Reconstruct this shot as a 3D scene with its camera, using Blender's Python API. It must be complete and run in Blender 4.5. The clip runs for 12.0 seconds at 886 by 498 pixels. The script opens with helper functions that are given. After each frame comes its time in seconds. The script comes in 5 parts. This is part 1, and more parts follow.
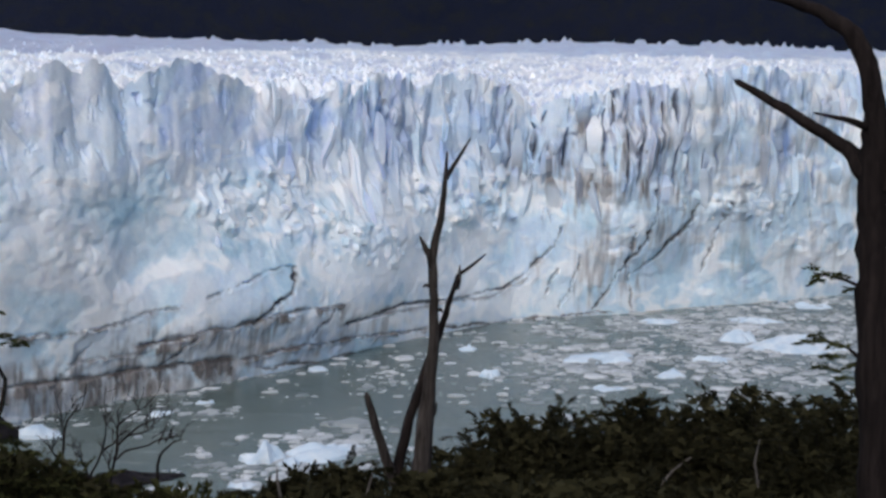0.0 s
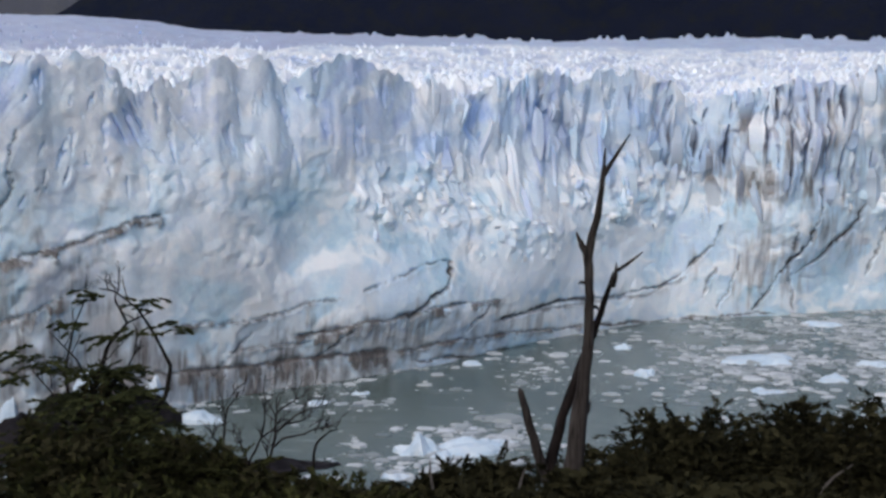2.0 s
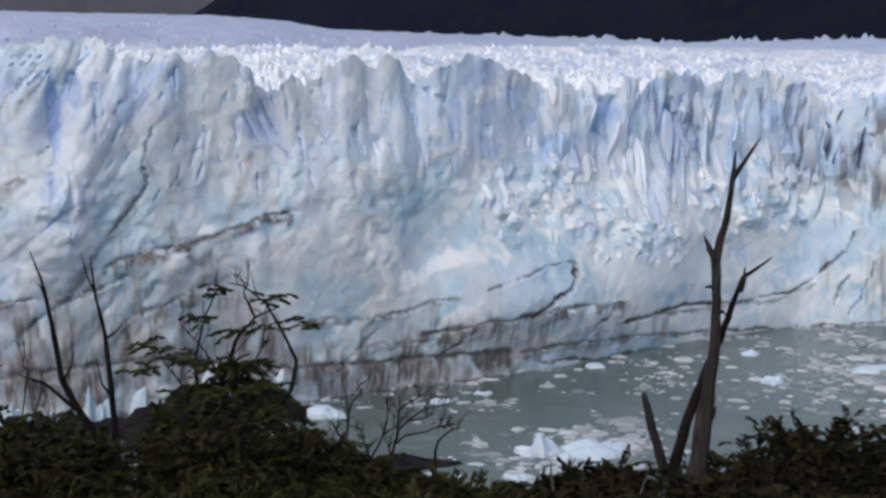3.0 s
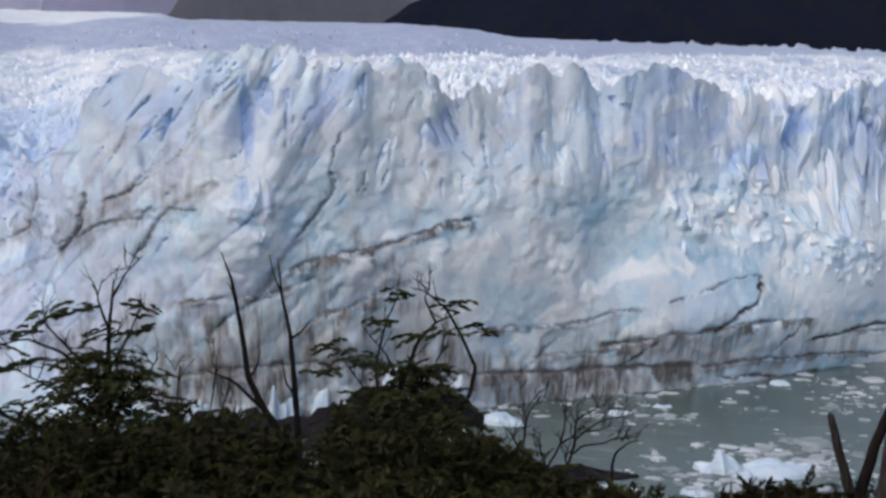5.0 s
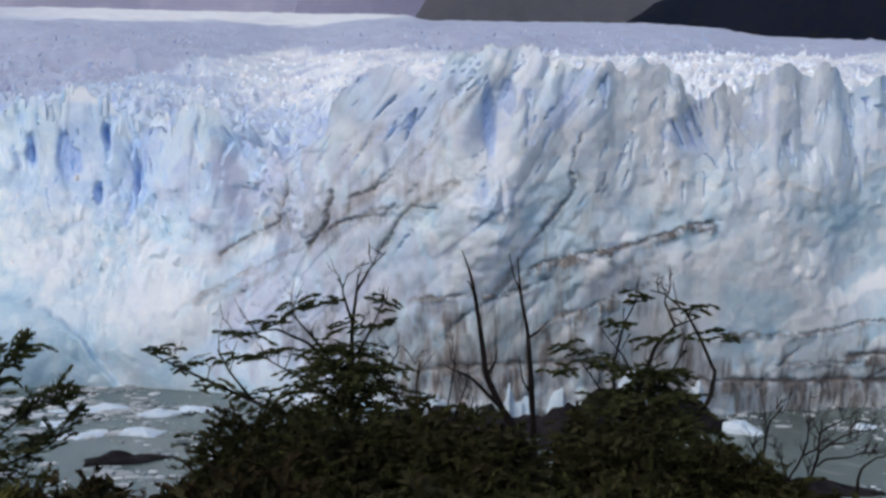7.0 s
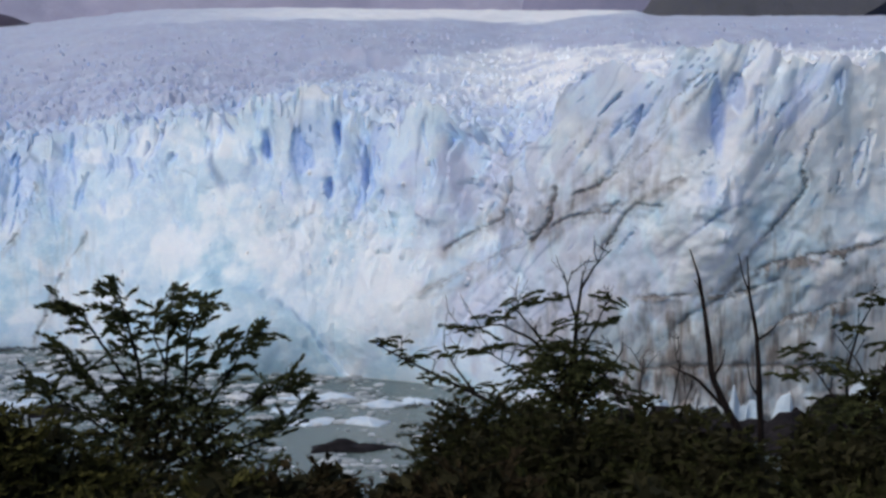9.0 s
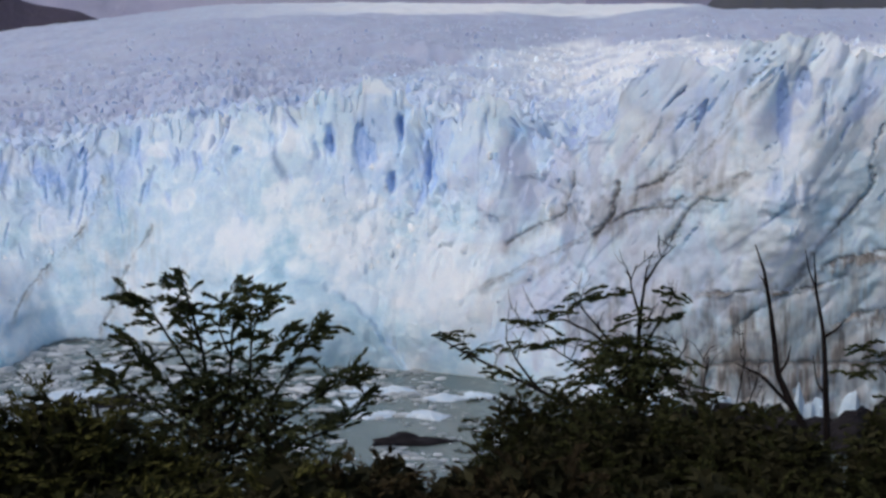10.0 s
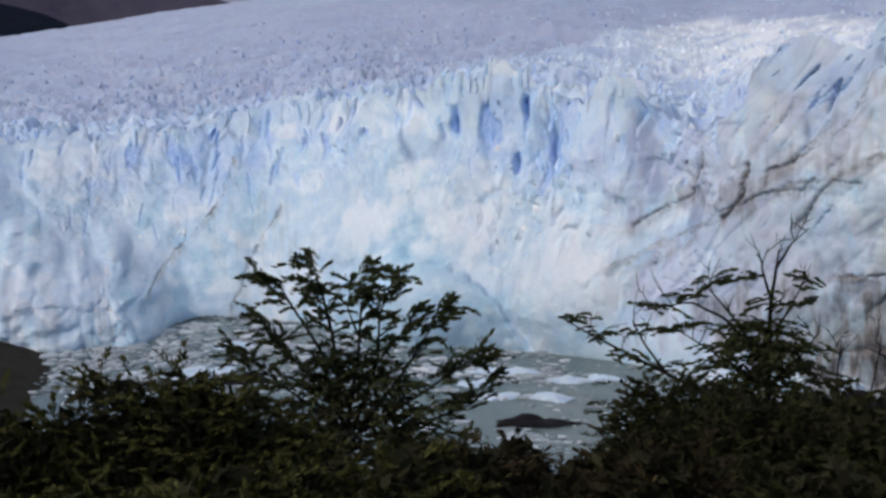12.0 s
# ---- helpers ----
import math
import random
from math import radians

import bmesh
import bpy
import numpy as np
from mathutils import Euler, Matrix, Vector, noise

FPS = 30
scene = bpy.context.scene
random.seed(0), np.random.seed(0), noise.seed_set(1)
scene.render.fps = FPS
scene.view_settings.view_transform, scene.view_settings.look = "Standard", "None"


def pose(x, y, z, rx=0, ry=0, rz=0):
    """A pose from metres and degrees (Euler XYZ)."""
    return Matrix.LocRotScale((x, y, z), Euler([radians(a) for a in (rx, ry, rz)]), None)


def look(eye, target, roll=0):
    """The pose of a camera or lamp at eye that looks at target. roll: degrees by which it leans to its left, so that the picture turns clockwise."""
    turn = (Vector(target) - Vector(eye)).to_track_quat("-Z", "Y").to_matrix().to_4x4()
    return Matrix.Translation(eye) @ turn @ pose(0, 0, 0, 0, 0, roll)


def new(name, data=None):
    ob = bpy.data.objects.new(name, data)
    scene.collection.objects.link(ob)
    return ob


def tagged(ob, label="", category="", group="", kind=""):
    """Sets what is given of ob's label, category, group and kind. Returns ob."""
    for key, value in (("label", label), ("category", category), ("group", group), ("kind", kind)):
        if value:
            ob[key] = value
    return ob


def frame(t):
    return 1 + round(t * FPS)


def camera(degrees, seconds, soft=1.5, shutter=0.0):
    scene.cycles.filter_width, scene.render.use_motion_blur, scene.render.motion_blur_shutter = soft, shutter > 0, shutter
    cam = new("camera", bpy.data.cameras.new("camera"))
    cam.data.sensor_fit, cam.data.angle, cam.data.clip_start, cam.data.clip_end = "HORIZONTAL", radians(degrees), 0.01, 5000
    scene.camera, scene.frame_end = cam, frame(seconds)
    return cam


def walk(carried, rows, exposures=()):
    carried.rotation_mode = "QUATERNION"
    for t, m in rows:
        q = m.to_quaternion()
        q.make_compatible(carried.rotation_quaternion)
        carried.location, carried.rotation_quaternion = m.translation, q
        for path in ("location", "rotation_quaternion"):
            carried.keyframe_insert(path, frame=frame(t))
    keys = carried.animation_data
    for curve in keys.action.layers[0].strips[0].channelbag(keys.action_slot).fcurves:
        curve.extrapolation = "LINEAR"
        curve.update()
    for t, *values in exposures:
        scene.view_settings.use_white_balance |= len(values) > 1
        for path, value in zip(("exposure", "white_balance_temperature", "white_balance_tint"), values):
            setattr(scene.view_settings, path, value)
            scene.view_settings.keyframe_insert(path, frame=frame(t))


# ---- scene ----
LENS = 36.924
EYE_Z = 54.0
cam = camera(LENS, 12.0, soft=2.9)

# seconds, turn to the left, tilt up, roll, drift to the left in metres
PATH = [
    (0.0, -0.095, -7.546, -0.228, 0.00), (0.5, 2.175, -7.279, -0.464, 0.00), (1.0, 4.399, -7.108, -0.402, 0.00),
    (1.5, 5.486, -7.139, -0.248, 0.00), (2.0, 6.691, -7.706, -0.168, 0.00), (2.5, 8.823, -7.778, 0.096, 0.00),
    (3.0, 12.126, -7.700, 0.135, 0.00), (3.2, 13.350, -7.638, 0.191, 0.00), (4.8, 18.900, -7.460, 0.450, 0.00),
    (5.0, 20.008, -7.387, 0.471, 0.00), (5.5, 22.248, -7.301, 0.350, 0.00), (6.0, 25.285, -7.028, 0.663, 0.01),
    (6.5, 27.968, -7.399, 0.543, 0.02), (6.7, 28.950, -7.440, 0.500, 0.02), (8.3, 36.120, -7.620, 0.330, 0.05),
    (8.5, 37.095, -7.628, 0.311, 0.05), (9.0, 40.037, -7.654, 0.092, 0.07), (9.5, 41.595, -7.937, 0.158, 0.08),
    (10.0, 42.731, -7.902, 0.019, 0.09), (10.5, 43.909, -7.953, -0.434, 0.10), (11.0, 45.100, -8.172, -0.339, 0.11),
    (11.5, 46.590, -8.445, -0.524, 0.12), (12.0, 48.176, -8.686, -0.445, 0.13),
]


def held(turn, tilt, roll, drift):
    a, b = radians(turn), radians(tilt)
    eye = Vector((-0.78 * drift, -0.62 * drift, EYE_Z))
    ahead = Vector((-math.sin(a) * math.cos(b), math.cos(a) * math.cos(b), math.sin(b)))
    return look(eye, eye + ahead * 100, roll)


walk(cam, [(t, held(a, b, c, d)) for t, a, b, c, d in PATH], exposures=[(0.0, -0.2), (6.5, -0.24), (9.0, -0.33), (12.0, -0.36)])

# ---- world and sun ----
SUN_AZ, SUN_EL = 160.0, 50.0          # degrees to the left of +y, and above the horizon
world = bpy.data.worlds.new("sky")
scene.world = world
world.use_nodes = True
wn = world.node_tree.nodes
sky = wn.new("ShaderNodeTexSky")
sky.sky_type, sky.sun_disc = "NISHITA", False
sky.sun_elevation, sky.sun_rotation = radians(SUN_EL), radians(-SUN_AZ)
sky.dust_density, sky.ozone_density, sky.air_density = 3.0, 1.0, 1.0
wn["Background"].inputs["Strength"].default_value = 0.15
world.node_tree.links.new(sky.outputs["Color"], wn["Background"].inputs["Color"])
sun = new("sun", bpy.data.lights.new("sun", "SUN"))
sun.data.energy, sun.data.angle, sun.data.color = 1.0, radians(50), (1.0, 0.98, 0.96)
a, b = radians(SUN_AZ), radians(SUN_EL)
sun.matrix_world = look(Vector((-math.sin(a) * math.cos(b), math.cos(a) * math.cos(b), math.sin(b))) * 800, (0, 0, 0))


# ---- numbers that many things use ----
def smooth(e0, e1, x):
    t = np.clip((np.asarray(x, float) - e0) / (e1 - e0), 0, 1)
    return t * t * (3 - 2 * t)


def hashed(i, j, k):
    n = np.sin(i * 127.1 + j * 311.7 + k * 74.7) * 43758.5453
    return n - np.floor(n)


def vnoise(u, v, seed=0.0):
    """Smooth noise of the plane, -1 to 1."""
    i, j = np.floor(u), np.floor(v)
    a, b = u - i, v - j
    a, b = a * a * a * (a * (a * 6 - 15) + 10), b * b * b * (b * (b * 6 - 15) + 10)
    n = (hashed(i, j, seed) * (1 - a) + hashed(i + 1, j, seed) * a) * (1 - b)
    n = n + (hashed(i, j + 1, seed) * (1 - a) + hashed(i + 1, j + 1, seed) * a) * b
    return n * 2 - 1


def fbm(u, v, octaves=4, seed=0.0):
    total, amp = 0.0, 1.0
    for o in range(octaves):
        total = total + amp * vnoise(u * 2.03**o + 17.3 * o, v * 2.03**o - 9.1 * o, seed + o)
        amp *= 0.5
    return total


def cells(u, v, seed=0.0):
    """Cells of the plane: nearest and second distance, three random numbers of the cell, and the way from its middle."""
    iu, iv = np.floor(u), np.floor(v)
    d1, d2 = np.full(u.shape, 9.0), np.full(u.shape, 9.0)
    ci, cj, du, dv = (np.zeros(u.shape) for _ in range(4))
    for oi in (-1, 0, 1):
        for oj in (-1, 0, 1):
            i, j = iu + oi, iv + oj
            x = u - (i + 0.1 + 0.8 * hashed(i, j, seed))
            y = v - (j + 0.1 + 0.8 * hashed(i, j, seed + 5))
            d = np.sqrt(x * x + y * y)
            near = d < d1
            d2 = np.where(near, d1, np.minimum(d2, d))
            d1 = np.where(near, d, d1)
            ci, cj, du, dv = np.where(near, i, ci), np.where(near, j, cj), np.where(near, x, du), np.where(near, y, dv)
    return d1, d2, hashed(ci, cj, seed + 1), hashed(ci, cj, seed + 2), hashed(ci, cj, seed + 3), du, dv


def facets(u, v, seed, curve=1.0, rise=0.6, tu=0.9, tv=0.5):
    """Broken facets that meet in sharp creases: height, distance from the crease, and two random numbers of the facet."""
    iu, iv = np.floor(u), np.floor(v)
    best, second = np.full(u.shape, -9.0), np.full(u.shape, -9.0)
    ra, rb = np.zeros(u.shape), np.zeros(u.shape)
    for oi in (-1, 0, 1):
        for oj in (-1, 0, 1):
            i, j = iu + oi, iv + oj
            x = u - (i + 0.1 + 0.8 * hashed(i, j, seed))
            y = v - (j + 0.1 + 0.8 * hashed(i, j, seed + 5))
            a, b = hashed(i, j, seed + 1), hashed(i, j, seed + 2)
            f = rise * a + 2 * tu * (b - 0.5) * x + 2 * tv * (hashed(i, j, seed + 3) - 0.5) * y - curve * (x * x + y * y)
            up = f > best
            second = np.where(up, best, np.maximum(second, f))
            best, ra, rb = np.where(up, f, best), np.where(up, hashed(i, j, seed + 9), ra), np.where(up, b, rb)
    return best, best - second, ra, rb


def at(az, r):
    """The plan at az degrees to the left of +y, r metres from the lookout."""
    return -np.sin(np.radians(az)) * r, np.cos(np.radians(az)) * r


def raw(name, verts, faces, material, parent=None, label="", flat=True):
    me = bpy.data.meshes.new(name)
    verts, faces = np.asarray(verts, np.float32), np.asarray(faces, np.int32)
    me.vertices.add(len(verts))
    me.vertices.foreach_set("co", verts.ravel())
    n = faces.shape[1]
    me.loops.add(faces.size)
    me.loops.foreach_set("vertex_index", faces.ravel())
    me.polygons.add(len(faces))
    me.polygons.foreach_set("loop_start", np.arange(0, faces.size, n, dtype=np.int32))
    me.update(calc_edges=True)
    me.polygons.foreach_set("use_smooth", np.full(len(faces), not flat))
    me.materials.append(material)
    ob = new(name, me)
    ob.parent = parent
    if label:
        ob["label"] = label
    return ob


def grid_faces(nu, nv):
    k = np.arange(nu * nv).reshape(nu, nv)
    return np.stack([k[:-1, :-1], k[1:, :-1], k[1:, 1:], k[:-1, 1:]], -1).reshape(-1, 4)


def empty(name, place):
    ob = new(name)
    ob.location = place
    return ob


# ---- materials ----
class Nodes:
    """Short writing for node trees."""

    def __init__(self, name):
        self.mat = bpy.data.materials.new(name)
        self.mat.use_nodes = True
        self.tree = self.mat.node_tree
        self.bsdf = self.tree.nodes["Principled BSDF"]
        self.geo = self.add("ShaderNodeNewGeometry")
        self.pos = self.geo.outputs["Position"]

    def add(self, kind, **inputs):
        node = self.tree.nodes.new(kind)
        for key, value in inputs.items():
            self.put(node.inputs[key.replace("_", " ")], value)
        return node

    def put(self, socket, value):
        if isinstance(value, bpy.types.NodeSocket):
            self.tree.links.new(value, socket)
        else:
            socket.default_value = value

    def noise(self, scale, detail=4.0, rough=0.55, vector=None, stretch=None):
        vector = vector or self.pos
        if stretch:
            vector = self.add("ShaderNodeMapping", Vector=vector, Scale=stretch).outputs[0]
        return self.add("ShaderNodeTexNoise", Vector=vector, Scale=scale, Detail=detail, Roughness=rough).outputs["Fac"]

    def ramp(self, fac, low, high, a=0.0, b=1.0):
        node = self.add("ShaderNodeMapRange")
        self.put(node.inputs["Value"], fac)
        for key, value in (("From Min", low), ("From Max", high), ("To Min", a), ("To Max", b)):
            node.inputs[key].default_value = value
        return node.outputs[0]

    def math(self, op, x, y):
        node = self.tree.nodes.new("ShaderNodeMath")
        node.operation = op
        self.put(node.inputs[0], x)
        self.put(node.inputs[1], y)
        return node.outputs[0]

    def mix(self, fac, x, y):
        node = self.tree.nodes.new("ShaderNodeMix")
        node.data_type = "RGBA"
        self.put(node.inputs["Factor"], fac)
        for socket, value in ((node.inputs[6], x), (node.inputs[7], y)):
            self.put(socket, (*value, 1.0) if isinstance(value, tuple) else value)
        return node.outputs[2]

    def attribute(self, name):
        node = self.add("ShaderNodeAttribute")
        node.attribute_name = name
        return node.outputs["Fac"]

    def done(self, colour, rough=0.6, bump=None, strength=0.3, distance=0.1, specular=0.3, metallic=0.0):
        self.put(self.bsdf.inputs["Base Color"], (*colour, 1.0) if isinstance(colour, tuple) else colour)
        self.put(self.bsdf.inputs["Roughness"], rough)
        self.bsdf.inputs["Specular IOR Level"].default_value = specular
        self.bsdf.inputs["Metallic"].default_value = metallic
        if bump is not None:
            node = self.add("ShaderNodeBump", Strength=strength, Distance=distance, Height=bump)
            self.put(self.bsdf.inputs["Normal"], node.outputs[0])
        return self.mat


def ice_material():
    m = Nodes("glacier_ice")
    big, mid, fine = m.noise(0.06, 5, 0.6), m.noise(0.25, 6, 0.65), m.noise(1.6, 5, 0.7)
    streak = m.noise(0.45, 5, 0.6, stretch=(1.0, 1.0, 0.10))
    c = m.mix(m.ramp(big, 0.38, 0.62), (0.52, 0.67, 0.84), (0.64, 0.76, 0.88))
    c = m.mix(m.attribute("grey"), c, (0.63, 0.67, 0.715))
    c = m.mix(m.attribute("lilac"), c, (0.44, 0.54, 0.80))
    c = m.mix(m.ramp(streak, 0.52, 0.72, 0.0, 0.30), c, (0.50, 0.60, 0.72))
    c = m.mix(m.attribute("tint"), c, m.mix(m.ramp(mid, 0.4, 0.6), (0.36, 0.575, 0.72), (0.49, 0.685, 0.81)))
    c = m.mix(m.ramp(mid, 0.48, 0.7, 0.0, 0.40), c, (0.80, 0.86, 0.89))
    c = m.mix(m.ramp(fine, 0.52, 0.70, 0.0, 0.30), c, (0.84, 0.87, 0.89))
    c = m.mix(m.ramp(m.noise(1.1, 6, 0.75), 0.56, 0.70, 0.0, 0.35), c, (0.40, 0.50, 0.64))
    c = m.mix(m.ramp(m.noise(0.7, 5, 0.65), 0.55, 0.72, 0.0, 0.30), c, (0.50, 0.64, 0.80))
    c = m.mix(m.attribute("white_lit"), c, (0.90, 0.92, 0.94))
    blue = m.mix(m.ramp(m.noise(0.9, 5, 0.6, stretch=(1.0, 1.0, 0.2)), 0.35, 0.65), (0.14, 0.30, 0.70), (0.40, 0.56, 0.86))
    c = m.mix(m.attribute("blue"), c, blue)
    c = m.mix(m.attribute("dull_shade"), c, (0.42, 0.43, 0.565))
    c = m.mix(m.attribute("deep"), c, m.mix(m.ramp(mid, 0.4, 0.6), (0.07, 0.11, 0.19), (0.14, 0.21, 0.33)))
    grit_shadow = m.mix(m.ramp(m.noise(0.9, 5, 0.7), 0.35, 0.65), (0.032, 0.027, 0.026), (0.105, 0.088, 0.08))
    wash = m.mix(m.ramp(m.noise(0.8, 5, 0.7, stretch=(1.0, 1.0, 0.15)), 0.38, 0.62), (0.10, 0.092, 0.09), (0.33, 0.31, 0.305))
    c = m.mix(m.attribute("wash"), c, wash)
    c = m.mix(m.attribute("dirt_shade"), c, grit_shadow)
    bump = m.math("ADD", mid, m.math("MULTIPLY", fine, 0.6))
    # light seeps a little way through the ice
    m.bsdf.subsurface_method = "BURLEY"
    m.bsdf.inputs["Subsurface Weight"].default_value = 0.7
    m.bsdf.inputs["Subsurface Scale"].default_value = 1.0
    m.bsdf.inputs["Subsurface Radius"].default_value = (0.5, 0.8, 1.1)
    return m.done(c, 0.5, bump, 0.2, 0.6, 0.3)


def berg_material():
    m = Nodes("floating_ice")
    mid, fine = m.noise(0.5, 5, 0.6), m.noise(2.5, 4, 0.6)
    c = m.mix(m.ramp(mid, 0.35, 0.65), (0.46, 0.58, 0.70), (0.68, 0.74, 0.80))
    rnd = m.add("ShaderNodeObjectInfo").outputs["Random"]
    c = m.mix(m.math("MULTIPLY", rnd, 0.35), c, (0.55, 0.72, 0.86))
    return m.done(c, 0.5, fine, 0.4, 0.2, 0.35)


def brash_material():
    m = Nodes("brash_ice")
    isl = m.geo.outputs["Random Per Island"]
    c = m.mix(isl, (0.10, 0.13, 0.14), (0.64, 0.67, 0.71))
    c = m.mix(m.ramp(m.noise(0.8, 4), 0.4, 0.7, 0.0, 0.5), c, (0.28, 0.33, 0.34))
    return m.done(c, 0.5, m.noise(4.0, 4), 0.4, 0.1, 0.3)


def water_material():
    m = Nodes("glacial_water")
    milk = m.mix(m.ramp(m.noise(0.02, 5), 0.35, 0.65), (0.075, 0.105, 0.100), (0.115, 0.148, 0.139))
    milk = m.mix(m.ramp(m.noise(0.25, 6, 0.7, stretch=(0.4, 1.0, 1.0)), 0.56, 0.72, 0.0, 0.5), milk, (0.24, 0.28, 0.28))
    ripple = m.math("ADD", m.noise(1.6, 4, 0.6), m.noise(0.35, 3, 0.5))
    return m.done(milk, 0.22, ripple, 0.35, 0.12, 0.5)


def mountain_material(name, low, high, scrub):
    m = Nodes(name)
    c = m.mix(m.ramp(m.noise(0.004, 6, 0.6), 0.35, 0.65), low, high)
    c = m.mix(m.ramp(m.noise(0.03, 5, 0.7), 0.45, 0.7), c, scrub)
    return m.done(c, 0.95, m.noise(0.02, 6, 0.7), 0.8, 12.0, 0.05)


def ground_material():
    m = Nodes("hillside")
    c = m.mix(m.ramp(m.noise(0.35, 6, 0.7), 0.35, 0.65), (0.018, 0.016, 0.012), (0.038, 0.032, 0.026))
    c = m.mix(m.ramp(m.noise(2.2, 5, 0.7), 0.5, 0.7), c, (0.022, 0.032, 0.012))
    return m.done(c, 0.95, m.noise(3.0, 6, 0.7), 0.9, 0.25, 0.1)


def rock_material():
    m = Nodes("wet_rock")
    c = m.mix(m.ramp(m.noise(0.5, 6, 0.7), 0.35, 0.65), (0.007, 0.006, 0.008), (0.024, 0.021, 0.024))
    return m.done(c, 0.7, m.noise(2.0, 6, 0.7), 0.8, 0.2, 0.1)


def bark_material(name, dark, light):
    m = Nodes(name)
    grain = m.noise(14.0, 5, 0.65, stretch=(1.0, 1.0, 0.12))
    c = m.mix(m.ramp(grain, 0.35, 0.65), dark, light)
    c = m.mix(m.ramp(m.noise(2.5, 4), 0.5, 0.7, 0.0, 0.6), c, dark)
    return m.done(c, 0.9, grain, 0.8, 0.03, 0.08)


def leaf_material(name, dark, light):
    m = Nodes(name)
    isl = m.geo.outputs["Random Per Island"]
    c = m.mix(isl, dark, light)
    c = m.mix(m.ramp(m.noise(0.9, 3), 0.4, 0.65), c, dark)
    return m.done(c, 0.85, specular=0.08)


ICE, BERG, BRASH, WATER = ice_material(), berg_material(), brash_material(), water_material()
GROUND, ROCK = ground_material(), rock_material()
DEAD = bark_material("weathered_dead_wood", (0.018, 0.015, 0.014), (0.078, 0.067, 0.062))
DARKWOOD = bark_material("dark_dead_wood", (0.009, 0.007, 0.007), (0.026, 0.020, 0.019))
BARK = bark_material("beech_bark", (0.010, 0.009, 0.008), (0.032, 0.028, 0.025))
LEAF = leaf_material("beech_leaf", (0.036, 0.042, 0.018), (0.074, 0.082, 0.034))
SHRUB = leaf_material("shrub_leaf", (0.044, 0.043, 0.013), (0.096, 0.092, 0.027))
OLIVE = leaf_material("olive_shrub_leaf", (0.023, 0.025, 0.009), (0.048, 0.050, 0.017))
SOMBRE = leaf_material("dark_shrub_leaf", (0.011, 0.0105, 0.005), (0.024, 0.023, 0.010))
INNER_SHADE = leaf_material("inner_shade_leaf", (0.024, 0.023, 0.011), (0.040, 0.037, 0.018))
HEATH = leaf_material("brown_heath_leaf", (0.026, 0.019, 0.010), (0.062, 0.048, 0.022))


# ---- the glacier ----
# plan of the ice front: degrees to the left of +y, metres from the lookout
FRONT = [(-30, 392), (-24, 366), (-17.3, 336), (-12.7, 313), (-7.9, 296), (-3, 290), (2, 267), (7, 243), (11.8, 229), (16, 220),
         (20, 211), (24, 206), (30, 206), (35, 212), (39, 222), (42, 231), (45, 238), (48, 240), (52, 252), (56, 266), (59.5, 268),
         (62, 268), (65, 268), (68, 270), (74, 280), (82, 300)]
# elevation of the crest, in degrees, as seen from the lookout
CREST = [(-30, 0.0), (-18, 0.0), (-15.8, -0.05), (-12.4, 0.3), (-8.7, -0.5), (-6.3, -0.75), (-4.1, -1.4), (-1.7, -0.2), (0.5, 0.0), (2.9, 0.0),
         (4.3, -0.35), (5.5, -0.95), (6.5, -0.8), (8.2, -0.1), (10.7, 0.65), (12.4, 0.6), (13.5, -0.15), (14.4, 0.25), (15.3, 0.1), (16.6, 0.85),
         (17.6, -0.2), (18.8, 0.4), (19.7, -0.55), (20.4, 0.4), (22.8, 0.6), (24.3, 1.05), (26.7, 1.05), (28.4, 1.35), (29.9, 0.9), (31.0, -0.25),
         (32.2, 0.4), (33.6, 0.15), (34.8, -1.0), (35.6, -2.6), (37.2, -3.7), (39.1, -2.4), (40.7, -0.8), (42.0, -2.1), (44.0, -1.8), (45.4, -0.9),
         (47.8, -0.9), (49.3, -1.8), (51.2, -2.0), (55.5, -2.2), (60, -3.3), (66, -3.7), (82, -3.8)]
# elevation at which the surface begins behind the crest, and the line above which shade is painted on it
HOLLOW = [(-30, -0.8), (-10, -1.1), (-4, -1.9), (0, -0.9), (8, -1.2), (20, -1.3), (30, -1.3), (34, -2.4), (37, -4.2), (40, -3.2), (45, -2.6), (51, -2.7), (60, -3.7), (82, -4.0)]
SHADELINE = [(-30, 0.4), (-10, 0.43), (-0.5, 0.71), (9, 0.84), (15, 0.75), (22.4, 0.84), (30.5, 0.95), (36, 0.97), (39, 0.75), (43.5, 0.05), (48, -1.2), (60, -3.0), (82, -3.2)]
# the blunt dome that stands out at the foot: its upper outline
DOME = [(43.0, -14.0), (44.1, -12.4), (45.3, -10.7), (46.5, -9.85), (47.7, -9.1), (48.9, -8.75), (49.6, -8.4), (50.3, -9.0), (51.9, -9.9), (53.2, -11.2), (54.0, -14.0)]
# how far the crest stands back from the foot
LEAN = [(-30, 8), (-10, 9), (0, 14), (8, 20), (14, 14), (24, 12), (30, 14), (35, 20), (39, 24), (46, 28), (52, 36), (58, 42), (62, 46), (82, 50)]
# elevation of the far rim of the ice
RIM = [(-30, 0.2), (-16.9, 0.75), (-13.5, 1.0), (-5.3, 1.25), (1.9, 1.08), (6.7, 1.3), (12, 1.45), (17.1, 1.65), (19, 2.0), (22.4, 2.2),
       (31.2, 2.25), (31.9, 2.5), (40.5, 2.55), (46, 2.6), (52, 2.5), (57, 1.85), (60, 1.45), (63, 0.95), (66.4, 0.5), (82, 0.2)]


